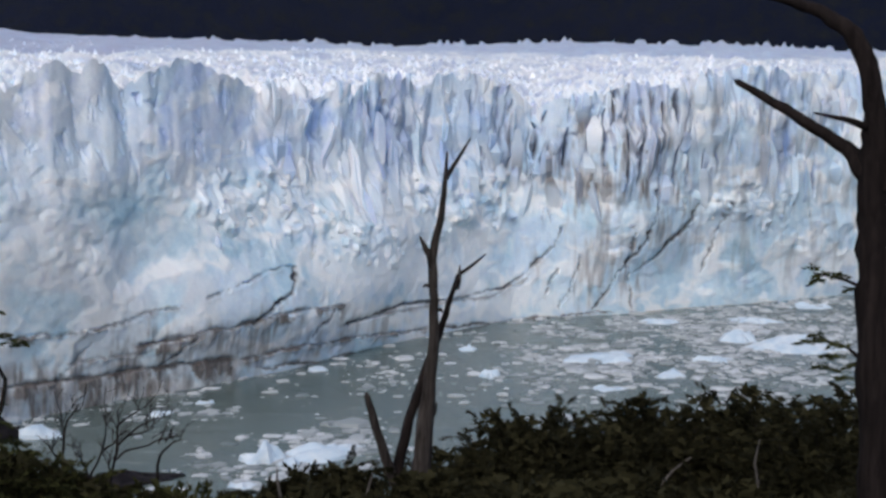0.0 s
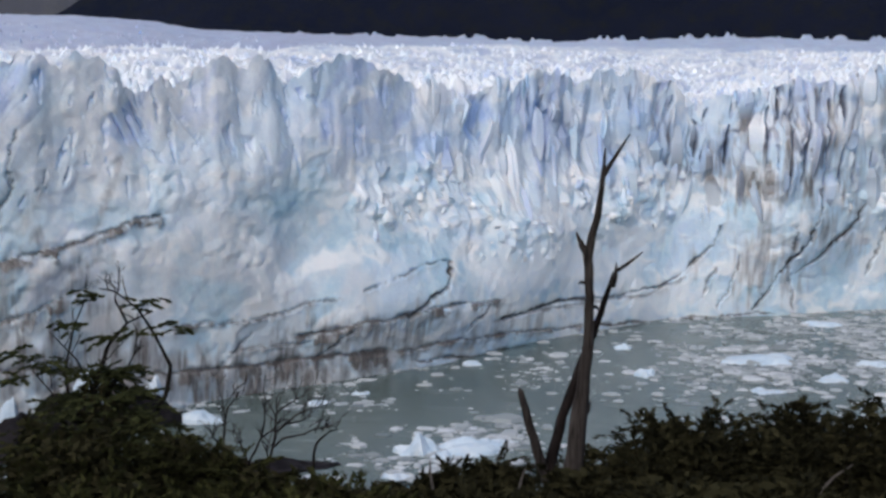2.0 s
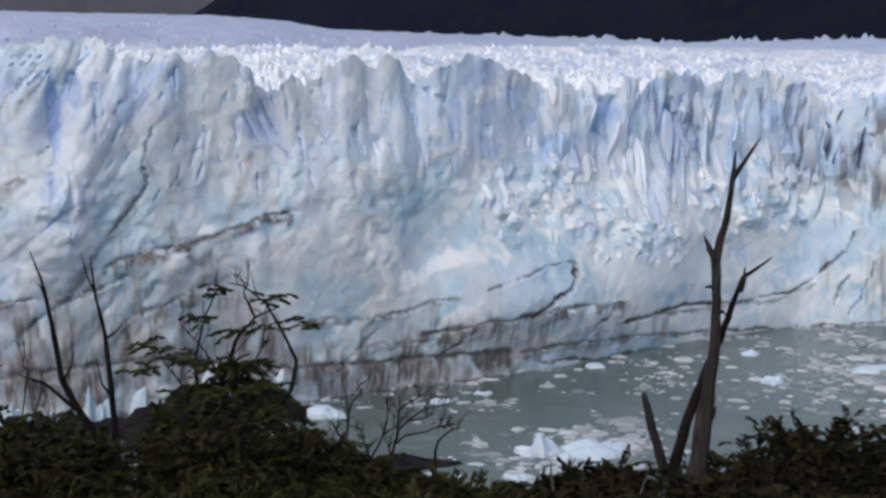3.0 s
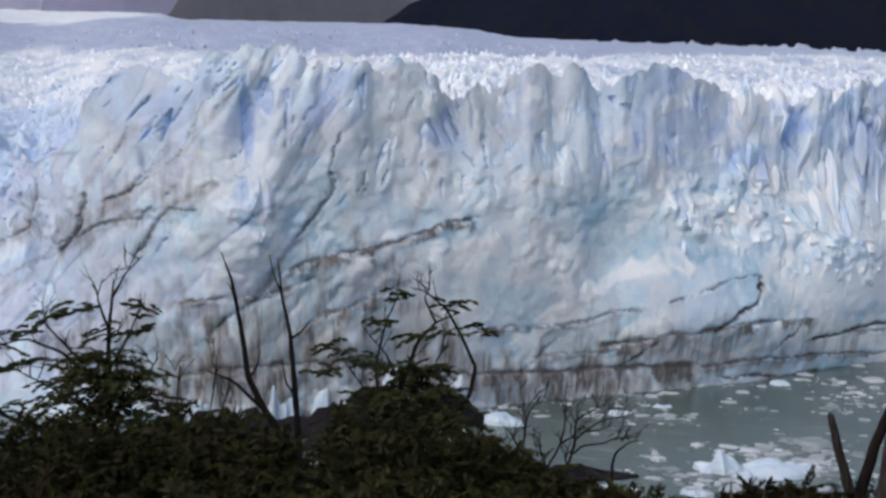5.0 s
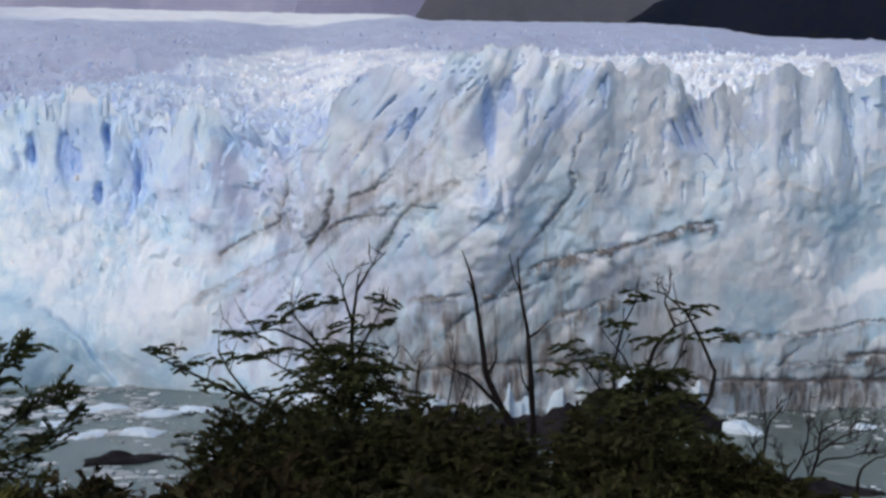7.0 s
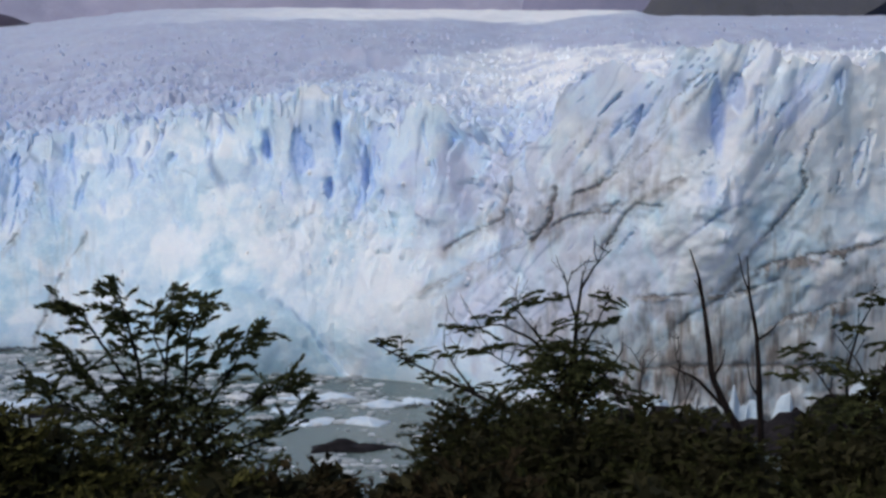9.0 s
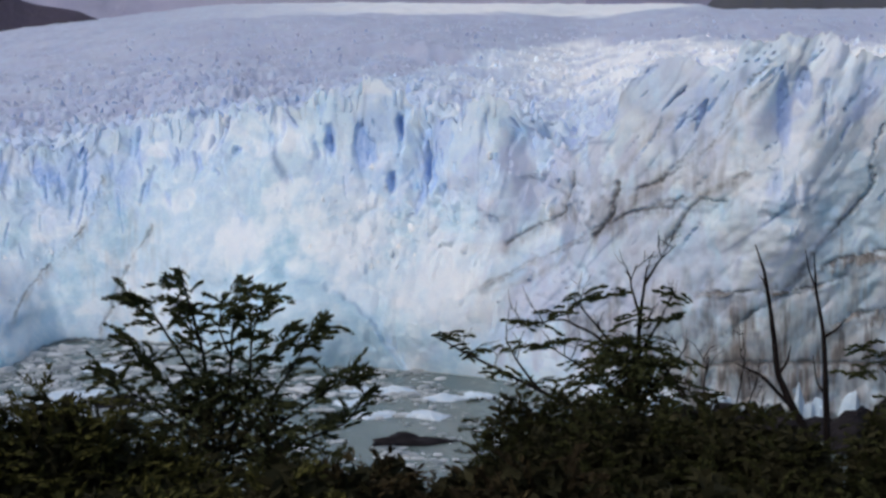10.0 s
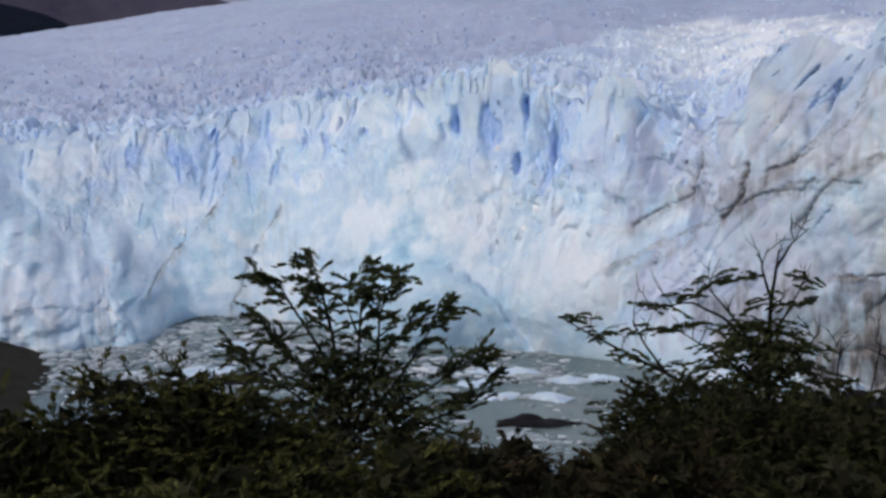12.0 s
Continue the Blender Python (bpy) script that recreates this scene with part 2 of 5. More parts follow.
def along(table, az, soft=9):
    x, y = np.array(table, float).T
    fine = np.linspace(x[0], x[-1], 600)
    vals = np.interp(fine, x, y)
    k = np.hanning(soft)
    vals = np.convolve(np.pad(vals, soft // 2, "edge"), k / k.sum(), "valid")
    return np.interp(az, fine, vals)


def front_line(step):
    """Points along the foot of the ice, evenly spaced: azimuths and arc lengths."""
    az = np.linspace(-22, 70, 6000)
    x, y = at(az, along(FRONT, az))
    s = np.r_[0, np.cumsum(np.hypot(np.diff(x), np.diff(y)))]
    n = int(s[-1] / step)
    return np.interp(np.linspace(0, s[-1], n), s, az), np.linspace(0, s[-1], n)


# layers of grit and painted shadow lines in the face: half-width in degrees, strength, reach of the stain washed down
# from it, then azimuth and elevation
STRATA_SHADOWS = [
    (0.11, 1.0, 1.00, [(19.5, -12.7), (17.4, -12.6), (15.3, -12.5), (13.5, -12.25), (11.8, -12.1), (9.4, -11.95)]),
    (0.06, 1.0, 0.30, [(9.4, -11.95), (6.9, -11.55), (4.5, -11.25), (2.0, -11.05), (0.8, -10.9)]),
    (0.055, 1.0, 0.10, [(0.8, -10.9), (-2.0, -10.7), (-4.2, -10.5), (-6.4, -10.28), (-7.6, -10.2)]),
    (0.07, 1.0, 0.12, [(8.7, -12.4), (5.7, -12.2), (2.5, -11.65)]),
    (0.09, 1.0, 0.75, [(13.7, -11.2), (12.0, -11.0), (10.8, -10.7), (9.8, -10.5), (8.6, -10.3)]),
    (0.06, 0.9, 0.65, [(9.3, -10.4), (8.1, -10.1), (6.9, -9.9), (4.95, -9.8)]),
    (0.05, 0.8, 0.25, [(18.7, -10.65), (17.3, -10.6), (15.7, -10.5), (14.1, -10.2), (12.9, -9.8), (11.7, -9.7)]),
    (0.045, 0.8, 0.35, [(8.9, -12.0), (8.4, -11.75), (6.9, -11.45)]),
    (0.045, 0.6, 0.12, [(5.3, -10.7), (2.8, -10.2), (0.3, -9.8), (-2.1, -9.5), (-3.6, -8.7), (-4.6, -7.7), (-5.4, -6.5)]),
    (0.04, 0.6, 0.30, [(16.5, -11.9), (14.5, -11.6), (12.8, -11.5)]),
]
STRATA_SHADOWS_LEFT = [
    (0.06, 1.0, 0.5, [(26.8, -8.1), (25.1, -7.7), (23.3, -7.3), (21.9, -6.9), (20.1, -6.2), (18.7, -5.9)]),
    (0.06, 1.0, 0.25, [(31.6, -9.5), (29.2, -9.3), (27.8, -9.2), (26.5, -8.9)]),
    (0.05, 0.6, 0.40, [(35.4, -6.5), (33.3, -5.8), (31.8, -5.6)]),
    (0.07, 0.9, 0.80, [(26.3, -10.6), (23.8, -9.6), (21.4, -8.6)]),
    (0.10, 0.9, 1.20, [(31.5, -12.6), (28.0, -12.3), (24.0, -12.2), (19.5, -12.9)]),
    (0.06, 1.0, 0.06, [(60.8, -11.55), (58.8, -11.35), (56.0, -11.45)]),
    (0.05, 0.5, 0.30, [(40.7, -9.4), (38.7, -8.3), (36.3, -7.1)]),
]
# dark cracks: half-width in degrees, strength, then azimuth and elevation
CRACKS = [
    (0.055, 0.9, [(8.9, -10.5), (7.9, -9.6), (7.15, -8.9), (7.0, -8.15)]),
    (0.04, 0.6, [(10.8, -9.3), (9.3, -8.7), (8.3, -8.3), (7.1, -8.05)]),
    (0.04, 0.8, [(6.5, -11.1), (5.7, -10.4), (5.55, -9.9)]),
    (0.05, 0.7, [(12.6, -12.2), (11.6, -11.4), (10.9, -10.8)]),
    (0.075, 1.0, [(-8.9, -5.0), (-9.05, -5.8), (-8.6, -7.1), (-7.9, -8.2), (-7.3, -9.2), (-6.6, -10.1)]),
    (0.06, 0.8, [(-5.3, -6.6), (-4.7, -7.5), (-3.6, -8.6), (-2.2, -9.3), (0.0, -9.7), (2.5, -9.9), (4.8, -10.6)]),
    (0.075, 0.8, [(-11.1, -5.4), (-10.3, -6.8), (-9.3, -7.8), (-8.4, -8.5)]),
    (0.05, 0.6, [(-12.2, -5.5), (-11.8, -7.4), (-11.3, -8.4)]),
    (0.04, 0.6, [(-6.0, -7.8), (-5.7, -9.2), (-5.2, -10.1)]),
    (0.04, 0.5, [(-5.0, -8.4), (-4.5, -9.7)]),
    (0.05, 0.6, [(-8.1, -6.5), (-8.0, -8.2), (-8.5, -10.1)]),
    (0.05, 0.5, [(16.9, -12.8), (15.3, -11.0)]),
]
# open slits between the columns: azimuth and elevation of the upper end, drop, lean, half-width in degrees
SLITS = [(-6.9, -1.5, 3.8, 0.1, 0.08), (-9.2, -1.2, 4.6, 0.1, 0.08), (-7.9, -0.9, 4.4, 0.15, 0.08), (-10.4, -1.2, 3.8, 0.1, 0.07), (-11.6, -1.4, 3.2, 0.05, 0.07), (-2.9, -1.8, 2.6, 0.05, 0.07), (32.2, -0.8, 1.2, 1.1, 0.07), (31.3, -1.4, 1.6, 0.5, 0.07), (32.0, -2.0, 0.9, 0.7, 0.05), (20.3, -1.5, 1.7, -0.7, 0.07), (19.9, -1.3, 1.7, -0.7, 0.06), (20.7, -1.7, 1.4, -0.6, 0.05), (44.8, -2.3, 1.0, -0.1, 0.10), (45.1, -4.8, 0.9, 0.0, 0.09), (47.9, -2.7, 1.4, 0.1, 0.12), (43.6, -3.2, 2.8, 0.0, 0.12), (43.0, -3.2, 1.2, 0.0, 0.05), 
    (-1.3, -0.7, 1.2, 0.0, 0.05), (-1.7, -3.1, 1.6, 0.0, 0.05), (-4.0, -2.1, 3.1, 0.1, 0.10), (-5.35, -2.3, 2.0, 0.1, 0.09), (-6.3, -1.4, 2.0, 0.1, 0.06),
    (-7.3, -0.7, 3.7, 0.0, 0.06), (-8.5, -1.0, 4.0, 0.3, 0.10), (-8.25, -2.1, 1.1, 0.1, 0.05), (-9.8, -0.8, 1.8, 0.0, 0.09), (-9.85, -2.7, 2.5, 0.1, 0.06),
    (-11.05, -3.2, 1.8, 0.0, 0.05), (-12.9, -0.1, 2.0, 0.1, 0.05), (-15.4, -3.6, 1.6, 0.0, 0.06), (1.35, -1.1, 3.2, 0.0, 0.07), (2.4, -1.1, 3.2, -0.1, 0.08),
    (3.15, -0.7, 2.2, -0.2, 0.08), (5.0, -2.7, 1.4, 0.0, 0.06), (5.75, -3.5, 1.1, 0.0, 0.05)]
# further slits strewn at random: from and to azimuth, how many, lean, widest
STREWN = [(-17, -10, 18, 0.1, 0.06), (-11, -2, 22, 0.1, 0.075), (-2, 8, 16, 0.0, 0.05), (8, 20, 17, -0.3, 0.05), (20, 28, 10, 0.2, 0.05), (28, 36, 9, 0.8, 0.04),
          (36, 48, 20, -0.1, 0.09), (48, 60, 26, 0.1, 0.08), (55, 66, 18, 0.1, 0.07)]
CRACKS_LEFT = [
    (0.045, 0.9, [(26.5, -6.9), (25.5, -5.9), (24.8, -4.8), (24.9, -3.9), (24.6, -2.4)]),
    (0.09, 1.0, [(36.0, -7.3), (35.1, -6.1), (34.9, -4.9)]),
    (0.05, 0.8, [(33.3, -7.9), (32.7, -7.1), (32.1, -6.1), (31.4, -5.5), (30.4, -5.6)]),
    (0.05, 0.8, [(34.2, -5.3), (33.1, -4.8), (31.9, -4.0), (31.0, -3.4)]),
    (0.05, 0.7, [(31.0, -3.4), (30.7, -2.6), (30.1, -1.2), (29.5, -0.4), (28.9, 0.1)]),
    (0.045, 0.8, [(36.2, -7.0), (34.3, -6.2), (32.8, -5.9), (32.1, -5.4)]),
    (0.075, 1.0, [(40.0, -7.6), (38.6, -6.7), (37.7, -6.3), (37.2, -5.5), (36.9, -4.5)]),
    (0.04, 0.6, [(34.5, -9.6), (33.1, -8.2)]), (0.04, 0.7, [(30.2, -4.7), (29.4, -4.1)]),
    (0.05, 0.8, [(30.7, -11.4), (29.5, -10.4), (28.1, -9.4), (25.7, -8.6)]),
    (0.046, 0.9, [(52.5, -10.3), (51.2, -9.6), (50.1, -9.0)]),
    (0.07, 0.6, [(57.5, -11.2), (56.4, -8.8), (55.1, -6.7)]),
    (0.055, 0.9, [(61.0, -9.8), (59.2, -8.0), (57.6, -6.2), (57.2, -4.6)]),
]
# clear blue ice: azimuth, elevation, their half-widths, strength
HOLLOWS = [(5.1, -2.1, 0.5, 0.9, 0.8), (2.7, -2.4, 0.35, 1.0, 0.7), (-14.1, -3.4, 0.45, 1.2, 0.85), (28.35, -2.4, 0.35, 1.5, 0.75), (27.7, -0.9, 0.35, 0.6, 0.6), (28.6, -4.6, 0.3, 0.8, 0.5),
           (46.3, -3.6, 0.45, 1.0, 0.9), (47.9, -3.4, 0.28, 0.7, 0.9), (43.6, -4.5, 0.6, 1.6, 0.9), (44.75, -2.8, 0.18, 0.6, 1.0), (45.1, -5.2, 0.18, 0.5, 0.9),
           (59.7, -4.3, 0.6, 0.8, 0.85), (58.4, -5.2, 0.4, 0.8, 0.7), (61.2, -4.2, 0.4, 0.6, 0.7), (56.3, -4.6, 0.5, 0.7, 0.5)]
BLUE = [(12.1, -2.5, 0.3, 0.6, 0.6), (7.6, -3.1, 0.4, 1.0, 0.4), (19.5, -2.6, 0.6, 1.0, 0.35), (31.4, -1.3, 0.5, 1.0, 0.35), (45.0, -3.8, 2.6, 2.0, 0.28),
        (8.0, -2.2, 6.0, 1.8, 0.15), (-2.0, -3.0, 3.0, 2.0, 0.15), (58.5, -5.0, 2.5, 1.6, 0.28)]
# dense grey-blue ice with the air pressed out
TINT = [(-13.0, -3.5, 4.0, 2.5, 0.45), (-4.0, -5.5, 5.0, 2.5, 0.35), (-15.0, -5.0, 3.0, 3.0, 0.5), (-12.0, -9.2, 4.5, 1.2, 0.8), (-7.0, -9.0, 2.5, 1.2, 0.5), (47.0, -5.8, 5.0, 1.3, 0.5), (56.5, -7.5, 3.5, 3.0, 0.6), (-10.5, -6.0, 2.5, 2.0, 0.5), (11.1, -7.1, 1.7, 1.2, 0.6), (-13.2, -7.8, 3.4, 1.9, 0.9), (-7.8, -6.5, 0.7, 1.0, 0.6), (13.5, -6.7, 2.2, 1.5, 0.5), (31.7, -10.8, 1.5, 1.5, 0.8),
        (28.7, -11.1, 1.5, 1.5, 0.9), (21.3, -10.9, 1.5, 0.7, 0.6), (18.0, -7.2, 1.5, 1.0, 0.5), (48.1, -10.8, 2.4, 1.5, 0.8), (39.8, -2.6, 1.0, 2.2, 0.5),
        (30.0, -6.0, 1.2, 1.6, 0.4), (57, -9.0, 2.5, 2.0, 0.5), (37.0, -7.0, 4.0, 4.5, 0.45), (36.5, -11, 3, 2, 0.6)]
# bright bubbly ice, and dull lavender-grey ice
FRESH = [(3.0, -10.2, 4.0, 0.9, 0.9), (-3.0, -9.6, 3.0, 0.8, 0.7), (50.8, -7.4, 2.4, 1.1, 0.85), (46.5, -7.6, 3.0, 1.4, 0.85), (43.0, -9.0, 1.6, 2.0, 0.6), (3, -8.3, 4.5, 1.6, 0.6), (9, -5.5, 3.0, 1.2, 0.5), (14, -3, 4.0, 2.0, 0.35), (18, -5, 3.0, 3.0, 0.4), (0, -6.6, 3.0, 1.4, 0.5), (44, -7, 3, 1.6, 0.4)]
DULL = [(32.0, -2.0, 3.0, 2.5, 0.35), (28.5, -4.5, 3.0, 3.5, 0.15), (36.5, -6, 4.5, 4.0, 0.55), (36, -10.5, 4.0, 2.5, 0.6), (33, -8.5, 3.5, 3.0, 0.5), (64, -9, 3, 3, 0.3)]
# brown meltwater stains: azimuth, elevation, half-widths, strength
STAIN = [(-12.5, -3.0, 4.0, 2.6, 0.5), (-10.5, -6.5, 4.0, 2.0, 0.45), (-16.0, -6.0, 3.0, 3.0, 0.4), (10.0, -10.9, 4.5, 1.0, 0.7), (4.0, -10.9, 3.0, 0.6, 0.5), (12.0, -11.7, 5.0, 0.8, 0.65), (33.0, -5.5, 3.0, 1.6, 0.35), (30.2, -2.0, 0.8, 1.8, 0.4), (-7.4, -4.0, 3.4, 2.6, 0.9), (-7.5, -7.8, 3.0, 2.4, 0.65), (15.0, -12.9, 5.0, 0.7, 0.8), (24.0, -9.3, 3.5, 2.0, 0.6), (28.0, -12.6, 4.0, 1.2, 1.0), (33.0, -12.3, 3.0, 1.1, 0.9), (34.8, -6.3, 1.0, 1.2, 0.6),
         (31.5, -3.8, 2.5, 1.5, 0.30), (56.0, -8.5, 2.0, 2.5, 0.25), (24.5, -3.5, 2.0, 2.5, 0.25), (64, -11, 3.0, 1.5, 0.3)]
# soft brown smears along the leaning slabs
SMEARS = [
    (0.22, 0.65, [(29.6, -4.4), (31.3, -5.36), (32.29, -6.34), (33.12, -7.64)]),
    (0.26, 0.70, [(31.9, -3.6), (33.57, -5.17), (34.89, -6.46), (35.7, -7.1)]),
    (0.20, 0.60, [(24.6, -4.2), (25.81, -6.04), (26.64, -7.06), (27.4, -8.2)]),
    (0.22, 0.45, [(36.8, -5.0), (38.38, -6.71), (39.8, -7.56)]),
    (0.25, 0.35, [(40.64, -9.82), (38.93, -9.11), (37.16, -8.04)]),
    (0.18, 0.55, [(30.5, -11.2), (28.68, -9.55), (27.5, -8.54)]),
    (0.22, 0.45, [(28.9, -0.4), (30.2, -2.4), (31.4, -4.0)]), (0.20, 0.40, [(26.2, -1.2), (27.0, -3.2), (28.0, -5.0)]),
    (0.24, 0.40, [(23.0, -3.4), (23.8, -5.0), (24.6, -6.6)]), (0.20, 0.40, [(33.0, -2.2), (34.2, -3.6), (35.2, -5.2)]),
    (0.16, 0.40, [(20.4, -3.6), (21.0, -5.2), (21.6, -6.4)]),
]
# dirty ice low in the face
GRIME = [(24.3, -8.3, 2.2, 0.8, 0.4), (31.0, -13.4, 2.6, 1.2, 1.0), (23.4, -9.6, 1.3, 2.2, 0.6), (25.4, -9.2, 0.7, 1.4, 0.5), (21.7, -9.0, 0.6, 1.6, 0.5), (29.6, -11.6, 1.6, 1.8, 1.0), (26.6, -12.6, 1.6, 1.2, 1.0), (8.6, -11.3, 4.2, 0.8, 0.6), (20.5, -12.3, 2.4, 1.0, 0.9), (17.0, -13.3, 5.0, 1.6, 1.0), (22.0, -12.9, 3.5, 1.8, 1.0), (24.0, -9.8, 3.2, 1.6, 0.6), (27.5, -10.8, 2.5, 1.5, 0.6), (27, -14.2, 6.0, 1.3, 1.0), (27, -12.8, 4.0, 1.3, 1.0), (22.0, -11.6, 2.2, 2.0, 0.85), (30.5, -12.8, 2.5, 1.2, 1.0), (29, -11.8, 3.5, 2.1, 0.85), (25, -12.2, 5.0, 1.6, 0.9), (15.5, -12.9, 5.0, 0.9, 0.75), (32, -11.6, 4.5, 2.0, 0.65), (23, -10.3, 3.0, 1.5, 0.45), (35.2, -6.4, 0.7, 1.1, 0.75), (38.2, -6.4, 1.1, 0.6, 0.5), (31.8, -4.6, 1.5, 0.5, 0.4)]
# heaps of broken ice on ledges of the face: azimuth, elevation, half-widths, strength
HEAPS = [(37.4, -5.0, 1.8, 1.6, 0.9), (8.0, -5.6, 2.8, 1.5, 0.9), (-1.0, -5.0, 3.2, 1.4, 0.9), (28.3, -5.6, 1.2, 1.6, 0.9), (44.0, -6.8, 4.0, 2.0, 0.8), (-12.5, -5.4, 2.2, 1.0, 0.8), (4.0, -7.0, 3.0, 1.0, 0.6),
         (37.5, -9.5, 2.5, 1.8, 0.6), (62.5, -8.0, 3.0, 2.5, 0.5)]
# swellings of the face: azimuth, height in metres, half-widths in degrees and metres, metres outward
BULGES = [(49.4, -4, 1.8, 17, 9), (44.5, 8, 4.0, 14, 5), (4, -4, 13, 15, 2), (28.2, 47, 0.7, 7, -2.5), (28.5, 44, 3.0, 14, 3), (38.5, 30, 1.6, 18, -6), (8.0, 14, 5.0, 12, 4), (2.0, 24, 5.0, 9, 3),
          (12.5, 24, 2.0, 9, -4), (28.3, 30, 1.6, 8, 4), (-8.0, 20, 2.5, 10, 3), (46.8, 34, 1.6, 9, -2)]


def wobble(az, el):
    return 0.11 * fbm(az * 1.1, el * 1.1, 3, 31) + 0.06 * fbm(az * 7, el * 7, 2, 32), 0.07 * fbm(az * 1.5, el * 1.5, 3, 57) + 0.035 * fbm(az * 8, el * 8, 2, 58)


def crack_mask(az, el, lines):
    total = np.zeros(az.shape)
    wa, we = wobble(az, el)
    thick = np.clip(0.9 + 0.7 * fbm(az * 0.8, el * 0.8, 2, 63), 0.35, 1.8)
    for width, strength, line in lines:
        p = np.array(line, float)
        near = (az > p[:, 0].min() - 1) & (az < p[:, 0].max() + 1)
        qa, qe, best = az[near] + wa[near], el[near] + we[near], np.full(near.sum(), 99.0)
        for (a0, e0), (a1, e1) in zip(p[:-1], p[1:]):
            da, de = a1 - a0, e1 - e0
            t = np.clip(((qa - a0) * da + (qe - e0) * de) / (da * da + de * de + 1e-9), 0, 1)
            best = np.minimum(best, np.hypot(qa - a0 - t * da, qe - e0 - t * de))
        best = best + 0.02 * fbm(qa * 7, qe * 7, 3, 19)
        total[near] = np.maximum(total[near], strength * np.clip(thick[near] + 0.2, 0.3, 1) * np.exp(-((best / (width * thick[near])) ** 2)))
    return total


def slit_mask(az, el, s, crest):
    """Narrow tapering clefts, and the shade to paint on the flank of the column beside each."""
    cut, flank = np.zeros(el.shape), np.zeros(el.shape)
    rng = random.Random(41)
    lines = [(*q[:4], 1.3 * q[4], 1.0, 0.25 if k % 3 else -0.25) for k, q in enumerate(SLITS)]
    for a0, a1, count, lean, widest in STREWN:
        for _ in range(count):
            a = rng.uniform(a0, a1)
            e = float(np.interp(a, az, crest)) - 0.1 - 3.2 * rng.random() ** 1.6
            lines.append((a, e, rng.uniform(0.5, 1.5), lean * rng.uniform(0.2, 1.8) + rng.uniform(-0.25, 0.25), rng.uniform(0.4, 1) * widest, rng.uniform(0.35, 1), rng.choice((-1, 1)) * rng.uniform(0.15, 0.5)))
    for _ in range(380):                               # hair cracks and nicks
        a = rng.uniform(-19, 64)
        lift = float(smooth(19, 28, a) * (1 - smooth(36, 42, a)))
        e = float(np.interp(a, az, crest)) - 0.1 - (4.5 + 3.0 * lift) * rng.random() ** 1.3
        drop = rng.uniform(0.25, 1.1)
        lines.append((a, e, drop, drop * (lift * rng.uniform(0.5, 1.3) + rng.uniform(-0.25, 0.25)), rng.uniform(0.025, 0.045), rng.uniform(0.3, 0.75), 0.0))
    shapes = [(0.6, 0.8), (0.4, 1.4), (1.1, 0.4)]
    for k, (a, e, drop, lean, width, strength, side) in enumerate(lines):
        i, j = np.searchsorted(az, (a - abs(lean) - 0.9, a + abs(lean) + 0.9))
        if j - i < 3:
            continue
        q = el[i:j]
        f = (e - q) / drop
        g = np.clip(f, 0, 1)
        mid = a + lean * g + 0.05 * fbm(q * 1.6 + a * 3, q * 0 + a, 2, 15) + 0.015 * fbm(q * 4, q * 0 + a, 2, 16)
        da = az[i:j, None] - mid
        open_ = (f > 0) & (f < 1)
        rise, fall = shapes[k % 3]
        half = width * (0.2 + 1.5 * g ** rise * (1 - g) ** fall) * np.clip(1 + 0.6 * fbm(q * 1.3 + a, q * 0 + a, 2, 17), 0.4, 1.8)
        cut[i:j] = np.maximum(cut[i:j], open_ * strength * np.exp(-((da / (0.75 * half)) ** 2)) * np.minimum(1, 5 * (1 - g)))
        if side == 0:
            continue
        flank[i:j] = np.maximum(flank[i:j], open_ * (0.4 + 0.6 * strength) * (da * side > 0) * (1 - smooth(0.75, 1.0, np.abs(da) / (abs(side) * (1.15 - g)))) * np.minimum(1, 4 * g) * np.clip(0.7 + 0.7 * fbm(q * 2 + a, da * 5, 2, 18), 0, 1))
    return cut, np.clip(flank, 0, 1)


def strata_shadow_mask(az, el, layers):
    """Grit and painted shadow lines along the layers, and the stain that meltwater drags down from them."""
    grit_shadow, wash = np.zeros(az.shape), np.zeros(az.shape)
    wa, we = wobble(az, el)
    thick = np.clip(0.85 + 0.7 * fbm(az * 1.4, el * 1.4, 3, 64), 0.45, 2.0)
    # slabs that spalled off one by one: each keeps its own stain
    slab = facets(az * 1.7 + 0.35 * fbm(az * 2, el * 2, 3, 65), el * 0.8 + 0.3 * fbm(az * 2, el * 2, 2, 67), 66)
    chip = facets(az * 4.2 + 0.3 * fbm(az * 4, el * 4, 2, 68), el * 1.8, 69)
    drip = np.clip(0.15 + 0.85 * slab[2] + 0.5 * (chip[2] - 0.5) + 0.35 * fbm(az * 5, el * 1.2, 3, 59), 0, 1)
    reach = np.clip(0.45 + 0.9 * slab[3] + 0.4 * (chip[3] - 0.5), 0.25, 1.6)
    for width, strength, drop, line in layers:
        p = np.array(sorted(line), float)
        within = smooth(p[0, 0] - 0.2, p[0, 0] + 0.4, az) * (1 - smooth(p[-1, 0] - 0.4, p[-1, 0] + 0.2, az))
        below = np.interp(az + wa, p[:, 0], p[:, 1]) - el + we
        grit_shadow = np.maximum(grit_shadow, strength * within * np.exp(-((below / (width * thick)) ** 2)))
        grit_shadow = np.maximum(grit_shadow, 0.30 * strength * within * (below > 0) * np.exp(-((below / (0.4 * drop * reach)) ** 2)) * drip)
        wash = np.maximum(wash, 1.25 * strength * within * (below > 0) * (1 - smooth(0.45, 1.15, below / (drop * reach))) * drip)
    return np.minimum(grit_shadow, 1), wash


